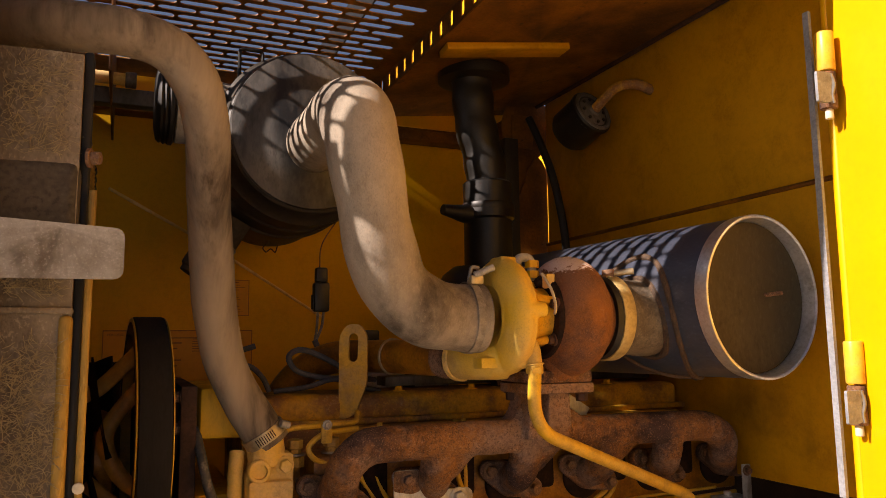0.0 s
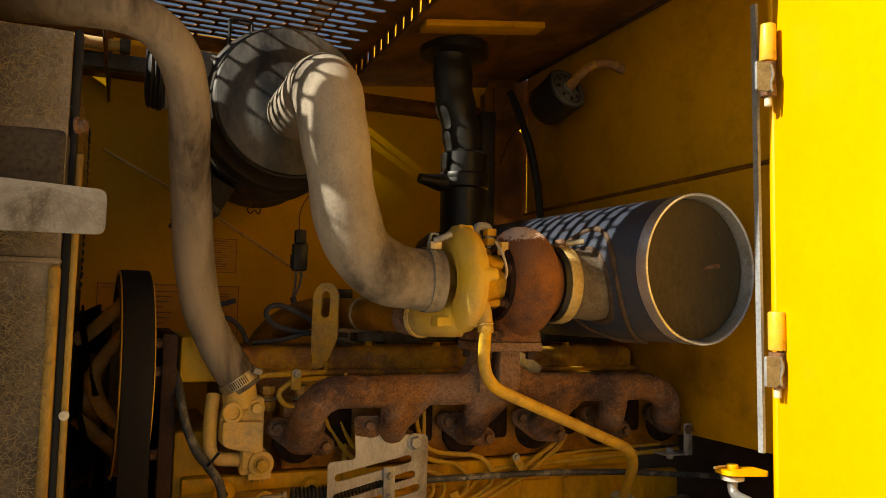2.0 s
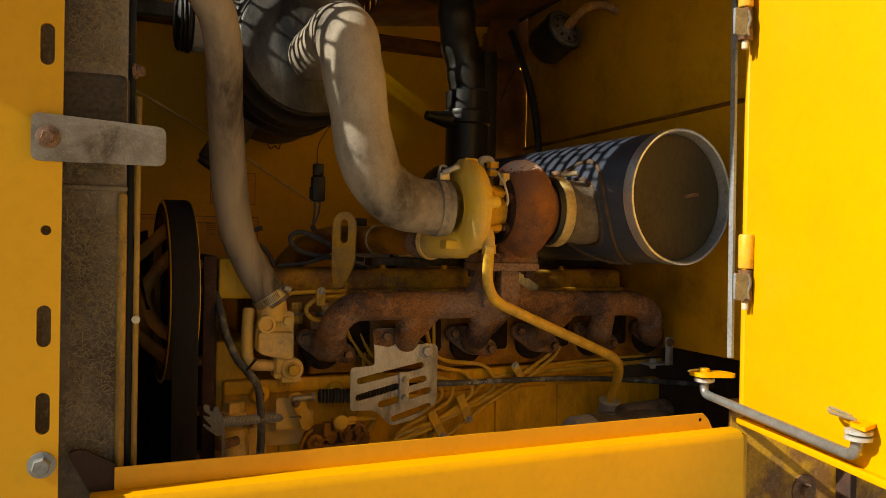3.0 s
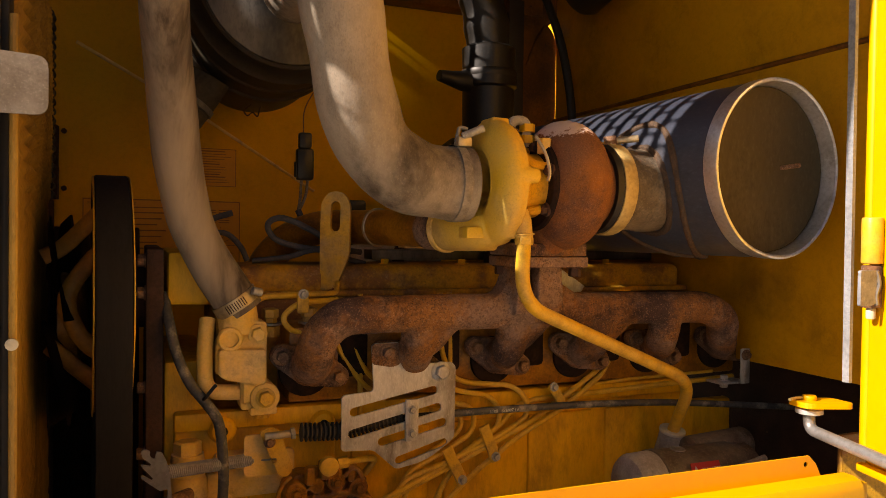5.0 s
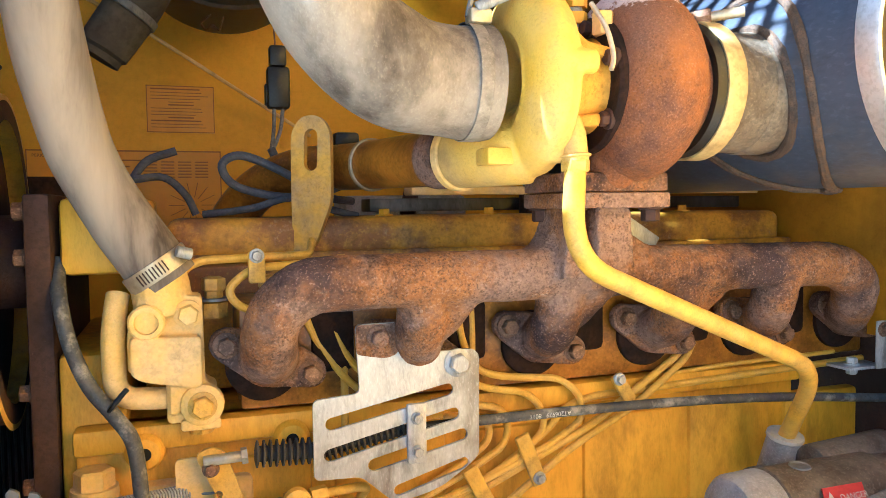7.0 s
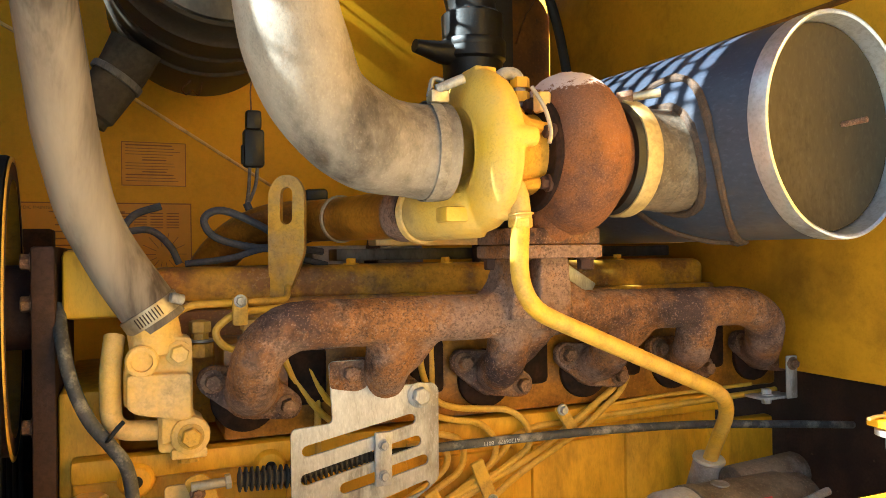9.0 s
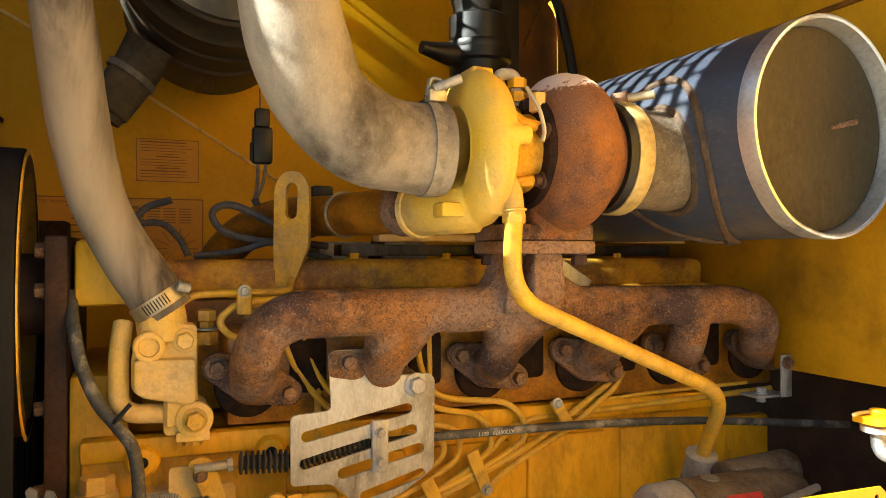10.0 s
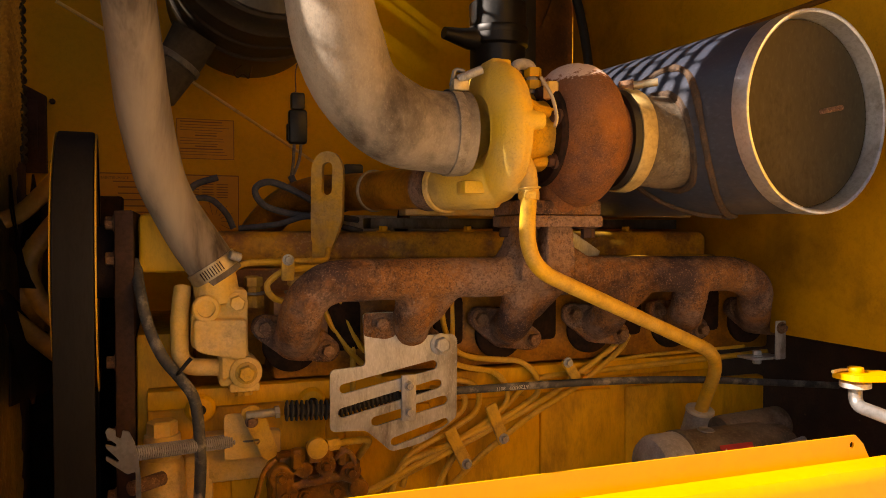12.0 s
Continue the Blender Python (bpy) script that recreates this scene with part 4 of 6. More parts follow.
def turbo():
    X = Vector((1, 0, 0))
    c = Vector((0.0, 1.185, 1.770))
    t = thing("turbocharger", (0.7, 1.185, 1.68), "turbocharger with yellow compressor and rusted turbine housing", "turbocharger")
    # compressor scroll
    n, seg = 96, 40
    bm = B()
    rings = []
    for i in range(n + 1):
        a = -0.5 * math.pi + 2 * math.pi * i / n
        r = 0.0345 + 0.0045 * i / n
        cr = 0.0585
        ctr = c + Vector((0.647, 0, 0)) + Vector((0, -math.cos(a), math.sin(a))) * cr
        rad = Vector((0, -math.cos(a), math.sin(a)))
        rings.append([bm.verts.new(ctr + rad * r * math.cos(2 * math.pi * k / seg) + X * r * 0.66 * math.sin(2 * math.pi * k / seg)) for k in range(seg)])
    for a_, b_ in zip(rings, rings[1:]):
        for k in range(seg):
            bm.faces.new((a_[k], a_[(k + 1) % seg], b_[(k + 1) % seg], b_[k]))
    bm.faces.new(rings[0])
    bm.faces.new(rings[-1])
    lathe(bm, c + Vector((0.590, 0, 0)), X, [(0, 0.045), (0, 0.0520), (0.012, 0.0520), (0.018, 0.0505), (0.034, 0.0500), (0.044, 0.0500), (0.058, 0.062), (0.0585, 0.088), (0.061, 0.090), (0.072, 0.090), (0.075, 0.086), (0.077, 0.03)], 56, cap=False)
    tube(bm, spline([(0.652, 1.178, 1.706), (0.634, 1.192, 1.705), (0.618, 1.225, 1.704), (0.606, 1.262, 1.704)], 6), 0.0335, 24)
    box(bm, 0.636, 0.664, 1.160, 1.200, 1.840, 1.865, 0.002)
    for a in (0.10, -0.95, 2.55):
        p = c + Vector((0.0, -0.084 * math.cos(a), 0.084 * math.sin(a)))
        tube(bm, [p + X * 0.645, p + X * 0.660, p + X * 0.678], 0.0115, 14)
    comp = fused("compressor_housing", bm, TURBO_YELLOW, t, "bright yellow compressor housing", voxel=0.0022, rounds=4, lumps=0.0004)
    comp.location = (-0.018, 0, 0)
    part("outlet_ring", band(B(), (0.6070, 1.256, 1.704), (-0.32, 1, 0), 0.0335, 0.010, 0.0025), CAST_YELLOW, comp)
    part("nameplate_boss", box(B(), 0.598, 0.626, 1.158, 1.190, 1.690, 1.707, 0.003), TURBO_YELLOW, comp)
    for k in range(6):
        a = 2 * math.pi * k / 6 + 0.12
        p = c + Vector((0.660, -0.080 * math.cos(a), 0.080 * math.sin(a)))
        part("lug", cyl(B(), p - X * 0.024, p + X * 0.004, 0.0105, seg=18, bevel=0.005), TURBO_YELLOW, comp)
        part("bolt", bolt_mesh(B(), p + X * 0.004, X, 0.011, 0.007), BOLT_RUST if k % 3 else STEEL, comp, smooth=30)
    part("centre_housing", lathe(B(), c + Vector((0.644, 0, 0)), X, [(0, 0.080), (0.005, 0.078), (0.010, 0.064), (0.026, 0.052), (0.048, 0.046), (0.060, 0.050), (0.076, 0.06)], 40), COVER, t, "brown stained bearing housing")
    for k in range(5):
        a = 2 * math.pi * k / 5 + 0.5
        d = Vector((0, -math.cos(a), math.sin(a)))
        part("web", tube(B(), [c + X * 0.648 + d * 0.072, c + X * 0.668 + d * 0.058, c + X * 0.696 + d * 0.052], 0.0065, 8), COVER, t)
    part("oil_boss", cyl(B(), (0.701, 1.155, 1.815), (0.701, 1.155, 1.838), 0.011, seg=6, bevel=0.002), CAST_YELLOW, t)
    part("back_plate", lathe(B(), c + Vector((0.698, 0, 0)), X, [(0, 0.05), (0, 0.064), (0.003, 0.0675), (0.010, 0.068), (0.020, 0.068), (0.024, 0.06)], 48), SOOT_SHADE, t, "dark back plate")
    for k in range(6):
        a = 2 * math.pi * k / 6 + 0.35
        p = c + Vector((0.698, -0.057 * math.cos(a), 0.057 * math.sin(a)))
        part("bolt", bolt_mesh(B(), p, -X, 0.013, 0.008), RUST_DARK, t, smooth=30)
    # turbine scroll
    bm = B()
    rings = []
    for i in range(n + 1):
        a = -0.5 * math.pi + 2 * math.pi * i / n
        r = 0.030 + 0.010 * (1 - i / n)
        rad = Vector((0, -math.cos(a), math.sin(a)))
        ctr = c + Vector((0.748, 0, 0.004)) + rad * 0.061
        rings.append([bm.verts.new(ctr + rad * r * math.cos(2 * math.pi * k / seg) + X * r * 1.15 * math.sin(2 * math.pi * k / seg)) for k in range(seg)])
    for a_, b_ in zip(rings, rings[1:]):
        for k in range(seg):
            bm.faces.new((a_[k], a_[(k + 1) % seg], b_[(k + 1) % seg], b_[k]))
    bm.faces.new(rings[0])
    bm.faces.new(rings[-1])
    lathe(bm, c + Vector((0.725, 0, 0)), X, [(0.005, 0.05), (0.03, 0.075), (0.060, 0.068), (0.080, 0.060), (0.092, 0.060), (0.092, 0.04)], 48, cap=False)
    tube(bm, spline([(0.735, 1.185, 1.72), (0.73, 1.188, 1.69), (0.726, 1.206, 1.668)], 6), 0.029, 20)
    for v in bm.verts:
        v.co += Vector((noise.noise(v.co * 60), noise.noise(v.co * 60 + Vector((5, 1, 2))), noise.noise(v.co * 60 + Vector((1, 8, 4))))) * 0.0007
        v.co += (v.co - (c + X * 0.748)).normalized() * 0.0007 * noise.noise(v.co * 190)
    turb = part("turbine_housing", bm, RUST_ORANGE, t, "orange rusted turbine housing, crown painted flaked and sunlit")
    part("inlet_flange", box(B(), 0.668, 0.786, 1.168, 1.268, 1.6645, 1.684, 0.003), RUST, turb, "rusty bolted inlet flange")
    for x, y in ((0.683, 1.180), (0.772, 1.180), (0.683, 1.256), (0.772, 1.256)):
        part("stud_nut", bolt_mesh(B(), (x, y, 1.684), (0, 0, 1), 0.017, 0.013), RUST, turb, smooth=30)
        part("stud_nut", bolt_mesh(B(), (x, y, 1.648), (0, 0, -1), 0.017, 0.013), RUST_DARK, turb, smooth=30)
    vb = part("v_band", band(B(), c + Vector((0.827, 0, 0)), X, 0.069, 0.022, 0.003), BRASSY, t, "straw coloured steel band clamp")
    part("gasket_ring", lathe(B(), c + Vector((0.806, 0, 0)), X, [(0, 0.05), (0, 0.068), (0.010, 0.070), (0.012, 0.05)], 48, cap=False), BLACK, t)
    part("clamp_screw", cyl(B(), c + Vector((0.822, -0.02, 0.072)), c + Vector((0.856, -0.045, 0.076)), 0.0055, seg=12, bevel=0.001), ZINC_WARM, vb)
    part("clamp_nut", cyl(B(), c + Vector((0.815, -0.014, 0.071)), c + Vector((0.830, -0.026, 0.073)), 0.009, seg=6), BOLT_RUST, vb)
    part("heat_tag", tube(B(), spline([(0.667, 1.12, 1.835), (0.676, 1.108, 1.81), (0.680, 1.103, 1.785), (0.676, 1.10, 1.772)], 5), 0.0025, 8), ZINC_WARM, t)
    part("oil_feed", tube(B(), bent([(0.668, 1.20, 1.845), (0.668, 1.20, 1.868), (0.694, 1.20, 1.870), (0.696, 1.20, 1.83)], 0.012), 0.0075, 12), GREY_TANK, t, "bent oil feed pipe")
    for z in (1.852, 1.835):
        part("fitting", cyl(B(), (0.696, 1.20, z), (0.696, 1.20, z + 0.012), 0.012, seg=6), ENGINE_YELLOW, t)
    t.location += Vector((-0.014, -0.02, 0))
    return t


def drain_tube():
    t = thing("oil_tube", (0.9, 1.15, 1.45), "bent yellow steel tube from turbo to block", "tube")
    pts = [(0.640, 1.105, 1.70), (0.634, 1.103, 1.60), (1.006, 1.180, 1.452), (1.016, 1.240, 1.350)]
    part("pipe", tube(B(), bent(pts, 0.05, 8), 0.0103, 18), PIPE_YELLOW, t)
    part("upper_nut", cyl(B(), (0.640, 1.106, 1.682), (0.640, 1.106, 1.694), 0.0135, seg=6, bevel=0.002), EYE_PAINT, t, "worn hexagon nut")
    part("upper_fitting", lathe(B(), (0.640, 1.106, 1.692), (-0.06, 0.06, 1), [(0, 0.0125), (0.003, 0.0128), (0.004, 0.0150), (0.0055, 0.0150), (0.0065, 0.0122), (0.026, 0.0118), (0.038, 0.0085), (0.046, 0.004)], 24), TURBO_YELLOW, t, "cast yellow drain fitting")
    part("sleeve", tube(B(), [(1.016, 1.240, 1.354), (1.017, 1.247, 1.33), (1.016, 1.262, 1.28)], lambda s: 0.021 + 0.004 * s, 20), GREY_TANK, t, "dusty pale rubber sleeve")
    part("rim", lathe(B(), (1.016, 1.2395, 1.356), (0, 0.25, -1), [(0, 0.0225), (0.004, 0.0232), (0.006, 0.021)], 24), PALE, t)
    return t


engine(), manifold(), turbo(), drain_tube()


# ---- muffler ----
def muffler():
    ax = Vector((-0.10, 0.995, 0)).normalized()
    o = Vector((1.018, 1.012, 1.800))
    m = thing("muffler", o, "large blue black steel muffler drum with bare rim", "muffler")
    part("drum", lathe(B(), o + ax * 0.022, ax, [(0, 0.1325), (0.004, 0.1330), (0.70, 0.1330), (0.71, 0.11)], 72, cap=False), MUFFLER, m)
    part("rim", lathe(B(), o, ax, [(0.035, 0.1245), (0.002, 0.1290), (0.0, 0.1315), (0.001, 0.1340), (0.005, 0.1350), (0.024, 0.1348), (0.025, 0.1315)], 72, cap=False, wobble=0.008), MUFFLER_RIM, m, "bare pale crimped rim")
    part("end_cap", lathe(B(), o + ax * 0.024, ax, [(0.010, 0.1255), (0.0, 0.1245), (-0.002, 0.117), (0.0, 0.105), (0.0005, 0.03), (0.0, 0.002)], 64), MUFFLER_CAP, m, "dusty end cap, reflected ground painted as matte brown")
    part("cap_pin", cyl(B(), o + Vector((0.018, 0.018, 0.003)), o + Vector((0.024, -0.012, 0.005)), 0.0035, seg=10, bevel=0.001), BOLT_RUST, m)
    c = Vector((0, 1.165, 1.770))
    bm = tube(B(), [c + Vector((0.822, 0, 0)), c + Vector((0.845, 0, 0)), c + Vector((0.875, 0, 0.0)), c + Vector((0.93, 0.0, 0.0))], lambda s: 0.0655 if s < 0.1 else 0.064, 40)
    part("inlet_pipe", bm, GRIME_GREY, m, "brown stained inlet pipe")
    # weld seams where the inlet and its saddle meet the drum
    for rr in (0.068, 0.108):
        pts = []
        for k in range(49):
            a = 2 * math.pi * k / 48
            y, z = 1.165 + rr * math.cos(a) * (1.0 if rr < 0.1 else 0.85), 1.770 + rr * math.sin(a) * (1.0 if rr < 0.1 else 0.98)
            axx = o.x + ax.x / ax.y * (y - o.y)
            dz = z - o.z
            x = axx - math.sqrt(max(0.0, (0.1330 if rr < 0.1 else 0.1345) ** 2 - dz * dz))
            pts.append(Vector((x, y, z)))
        bm = B()
        rings = []
        for i, p in enumerate(pts[:-1]):
            t = (pts[(i + 1) % 48] - pts[i - 1]).normalized()
            u = (p - Vector((o.x + ax.x / ax.y * (p.y - o.y), p.y, o.z))).normalized()
            v = t.cross(u)
            r = 0.0046 + 0.0018 * noise.noise(p * 140)
            rings.append([bm.verts.new(p + (u * math.cos(q) + v * 1.3 * math.sin(q)) * r) for q in (2 * math.pi * j / 8 for j in range(8))])
        for i in range(48):
            a_, b_ = rings[i], rings[(i + 1) % 48]
            for j in range(8):
                bm.faces.new((a_[j], a_[(j + 1) % 8], b_[(j + 1) % 8], b_[j]))
        part("weld", bm, WELD, m, "rough brown weld bead")
    part("saddle", lathe(B(), c + Vector((0.868, 0, 0)), (1, 0, 0), [(0, 0.0645), (0.006, 0.066), (0.03, 0.066)], 40, cap=False), GRIME_GREY, m)
    for y in (1.56, 1.66):
        part("foot", box(B(), 0.95, 1.00, y, y + 0.03, 1.60, 1.69, 0.003), COVER, m)
    return m


def air_box():
    b = thing("intake_box", (0.6, 1.75, 1.6), "pale grey cast intake box behind the engine", "intake")
    part("body", box(B(), 0.545, 0.76, 1.70, 1.80, 1.55, 1.671, 0.010), GREY_TANK, b)
    part("strut", tube(B(), [(0.640, 1.62, 1.70), (0.632, 1.62, 1.66), (0.622, 1.62, 1.60)], 0.012, 10), RUST_DARK, b, "brown strut")
    return b


def mount_bar():
    b = thing("mount_bracket", (0.75, 1.52, 1.66), "dark steel mounting bar behind the turbocharger", "bracket")
    part("bar", box(B(), 0.60, 1.25, 1.50, 1.54, 1.668, 1.680, 0.002), CAST_YELLOW, b)
    part("leg", box(B(), 0.78, 0.81, 1.505, 1.535, 1.60, 1.669, 0.002), RUST_DARK, b)
    part("deep_bar", box(B(), 0.55, 1.3, 1.545, 1.60, 1.645, 1.664, 0.002), BLACK_DUSTY, b)
    for x in (0.64, 0.9):
        part("bolt", bolt_mesh(B(), (x, 1.52, 1.680), (0, 0, 1), 0.014, 0.009), RUST_DARK, b, smooth=30)
    return b


# ---- intake: hose, air cleaner, stack ----
def intake_hose():
    h = thing("intake_hose", (0.45, 1.18, 1.77), "thick dusty moulded rubber intake hose with steel clamps", "hose")
    pts = spline([(0.574, 1.165, 1.769), (0.540, 1.164, 1.769), (0.485, 1.158, 1.777), (0.432, 1.146, 1.812), (0.402, 1.132, 1.868), (0.386, 1.123, 1.94), (0.374, 1.120, 2.00), (0.368, 1.128, 2.045), (0.368, 1.165, 2.079), (0.369, 1.22, 2.088), (0.370, 1.30, 2.09), (0.371, 1.46, 2.092)], 8)
    bm = tube(B(), pts, lambda s: 0.0525 + 0.0025 * math.exp(-((s) / 0.05) ** 2) + 0.0035 * math.exp(-((s - 0.66) / 0.12) ** 2) + 0.0012 * math.sin(s * 40), 40)
    for v in bm.verts:
        v.co += Vector((noise.noise(v.co * 18), noise.noise(v.co * 18 + Vector((4, 1, 2))), noise.noise(v.co * 18 + Vector((1, 6, 4))))) * 0.0012
    part("hose_body", bm, HOSE, h)
    cl = part("clamp", band(B(), (0.556, 1.165, 1.769), (1, 0, 0), 0.0549, 0.0125, 0.0008), DUSTY_BAND, h, "dust covered steel band clamp")
    part("screw_barrel", cyl(B(), (0.556, 1.138, 1.833), (0.586, 1.130, 1.846), 0.0055, seg=12, bevel=0.001), ZINC, cl)
    part("clamp_lug", box(B(), 0.549, 0.571, 1.134, 1.152, 1.819, 1.833, 0.003), ZINC_WARM, cl)
    part("clamp_loop", tube(B(), bent([(0.550, 1.145, 1.826), (0.556, 1.148, 1.848), (0.568, 1.146, 1.845)], 0.006), 0.003, 8), STEEL, cl)
    return h


def air_cleaner():
    a = thing("air_cleaner", (0.37, 1.6, 2.12), "round black air cleaner canister with dusty face", "air cleaner")
    o, ax = Vector((0.372, 1.433, 2.122)), (0, 1, 0)
    part("canister", lathe(B(), o, ax, [(0.010, 0.148), (0.014, 0.152), (0.04, 0.153), (0.06, 0.163), (0.064, 0.168), (0.074, 0.168), (0.078, 0.164), (0.15, 0.164), (0.154, 0.168), (0.164, 0.168), (0.168, 0.164), (0.25, 0.163), (0.254, 0.168), (0.266, 0.168), (0.27, 0.162), (0.46, 0.160), (0.50, 0.13)], 72), CANISTER, a)
    part("face", lathe(B(), o, ax, [(0.012, 0.148), (0.002, 0.146), (0.0, 0.140), (-0.014, 0.10), (-0.030, 0.06)], 64), BLACK_DUSTY, a, "dusty domed end plate")
    part("outlet_clamp", band(B(), (0.371, 1.428, 2.092), ax, 0.0545, 0.018, 0.002), ZINC, a, "bright hose clamp")
    for dz in (-0.03, -0.055):
        part("latch", box(B(), 0.436, 0.447, 1.428, 1.444, 2.055 + dz, 2.072 + dz, 0.002), ZINC, a)
    part("drop_spout", tube(B(), spline([(0.262, 1.66, 1.99), (0.238, 1.67, 1.945), (0.205, 1.67, 1.895), (0.188, 1.67, 1.868)], 6), lambda s: 0.040 - 0.006 * s if s < 0.86 else 0.030, 24), DUSTY_RUBBER, a, "dusty black rubber dust valve")
    part("spout_ring", band(B(), (0.232, 1.669, 1.937), (0.030, 0, 0.045), 0.038, 0.012, 0.003), BLACK_DUSTY, a)
    part("mount_loop", tube(B(), bent([(0.286, 1.80, 2.25), (0.286, 1.80, 2.405), (0.338, 1.80, 2.405), (0.338, 1.80, 2.25)], 0.010), 0.004, 8), BLACK, a, "thin steel mounting loop")
    part("seal_clip", tube(B(), bent([(0.345, 1.71, 1.950), (0.330, 1.71, 1.935), (0.338, 1.71, 1.925), (0.348, 1.71, 1.935), (0.358, 1.71, 1.925), (0.364, 1.71, 1.948)], 0.004), 0.0014, 6), RUST_DARK, a)
    return a


def pre_cleaner():
    p = thing("dust_cup", (0.12, 1.56, 2.18), "ribbed black rubber cap on a tan metal cup", "filter")
    part("cap", lathe(B(), (0.100, 1.545, 2.176), (1, 0, 0), [(0, 0.045), (0.004, 0.066), (0.010, 0.072), (0.014, 0.070), (0.018, 0.074), (0.022, 0.071), (0.026, 0.075), (0.032, 0.075), (0.036, 0.068)], 44), RUBBER, p)
    part("cup", lathe(B(), (0.136, 1.545, 2.176), (1, 0, 0), [(0, 0.06), (0.002, 0.070), (0.045, 0.070), (0.05, 0.055), (0.12, 0.05)], 44), GREY_TANK, p, "dusty tan metal cup")
    return p


def roof_pipe():
    p = thing("roof_pipe", (-0.1, 1.75, 2.29), "tan painted pipe under the roof grating", "pipe")
    part("pipe_run", tube(B(), [(-0.34, 1.75, 2.286), (-0.14, 1.75, 2.285), (0.05, 1.75, 2.283)], 0.013, 16), CAST_YELLOW, p)
    part("end_collar", cyl(B(), (0.048, 1.75, 2.283), (0.070, 1.75, 2.283), 0.017, seg=16, bevel=0.002), BLACK_DUSTY, p)
    part("carrier_rail", box(B(), -0.34, 0.20, 1.765, 1.80, 2.235, 2.270, 0.003), BLACK_DUSTY, p, "black carrier rail")
    return p


def stack():
    s = thing("aspirator_pipe", (0.85, 1.7, 1.9), "black rubber and steel riser pipe under the roof", "pipe")
    pts = spline([(0.826, 1.70, 2.385), (0.828, 1.70, 2.33), (0.836, 1.70, 2.25), (0.856, 1.70, 2.17), (0.864, 1.70, 2.10)], 6)
    part("riser", tube(B(), pts, lambda q: 0.050 + 0.002 * math.sin(q * 26), 32), BLACK, s)
    part("flange", lathe(B(), (0.832, 1.70, 2.36), (0, 0, 1), [(0, 0.07), (0.004, 0.088), (0.03, 0.088), (0.038, 0.075)], 40), BLACK, s)
    part("sleeve", lathe(B(), (0.864, 1.70, 1.90), (0, 0, 1), [(0, 0.058), (0.12, 0.058), (0.125, 0.064), (0.145, 0.064), (0.15, 0.058), (0.21, 0.060), (0.215, 0.054)], 36), BLACK, s)
    part("base", lathe(B(), (0.85, 1.72, 1.80), (0, 0, 1), [(0, 0.10), (0.06, 0.105), (0.09, 0.09), (0.11, 0.064)], 36), BLACK, s)
    part("side_spout", tube(B(), [(0.82, 1.69, 2.035), (0.79, 1.685, 2.032), (0.765, 1.68, 2.034), (0.735, 1.675, 2.037)], lambda q: 0.026 - 0.014 * q, 18), BLACK, s)
    part("strap", band(B(), (0.864, 1.70, 2.052), (0, 0, 1), 0.0605, 0.016, 0.003), BLACK, s)
    return s


def coolant_hose():
    h = thing("coolant_hose", (0.27, 1.3, 1.6), "dusty tan grey rubber coolant hose", "hose")
    pts = spline([(0.280, 1.303, 1.578), (0.262, 1.303, 1.605), (0.236, 1.300, 1.645), (0.208, 1.29, 1.70), (0.190, 1.272, 1.77), (0.178, 1.245, 1.86), (0.168, 1.21, 1.95), (0.160, 1.175, 2.03), (0.142, 1.145, 2.085), (0.105, 1.125, 2.122), (0.05, 1.115, 2.134), (-0.03, 1.132, 2.138), (-0.08, 1.158, 2.142), (-0.15, 1.20, 2.150), (-0.25, 1.27, 2.16)], 8)
    bm = tube(B(), pts, lambda s: 0.0315 + 0.0008 * math.sin(s * 25), 30)
    for v in bm.verts:
        v.co += Vector((noise.noise(v.co * 22), noise.noise(v.co * 22 + Vector((4, 1, 2))), 0)) * 0.0012
    part("hose_body", bm, HOSE_TAN, h)
    cl = part("clamp", band(B(), (0.270, 1.303, 1.592), (-0.02, 0, 0.03), 0.0325, 0.018, 0.0015), ZINC_WARM, h, "slotted worm drive clamp")
    part("worm_screw", cyl(B(), (0.289, 1.273, 1.611), (0.303, 1.277, 1.607), 0.0058, seg=12, bevel=0.001), ZINC, cl)
    c0, ax = Vector((0.270, 1.303, 1.592)), Vector((-0.555, 0, 0.832))
    ux = Vector((0.832, 0, 0.555))
    part("label_plate", lathe(B(), c0, ax, [(-0.0085, 0.0348), (0.0085, 0.0348)], 60, cap=False), ZINC_WARM, cl)
    for k in range(9):
        q = -0.55 + 0.105 * k
        p = c0 + ux * 0.0352 * math.sin(q) + Vector((0, -0.0352 * math.cos(q), 0))
        part("slit", box(B(), -0.0007, 0.0007, -0.0004, 0.0004, -0.006, 0.006, 0, Matrix.Translation(p) @ pose(0, 0, 0, 0, -33.7, 0)), RUST_DARK, cl, smooth=0)
    return h


muffler(), air_box(), mount_bar(), intake_hose(), air_cleaner(), pre_cleaner(), roof_pipe(), stack(), coolant_hose()


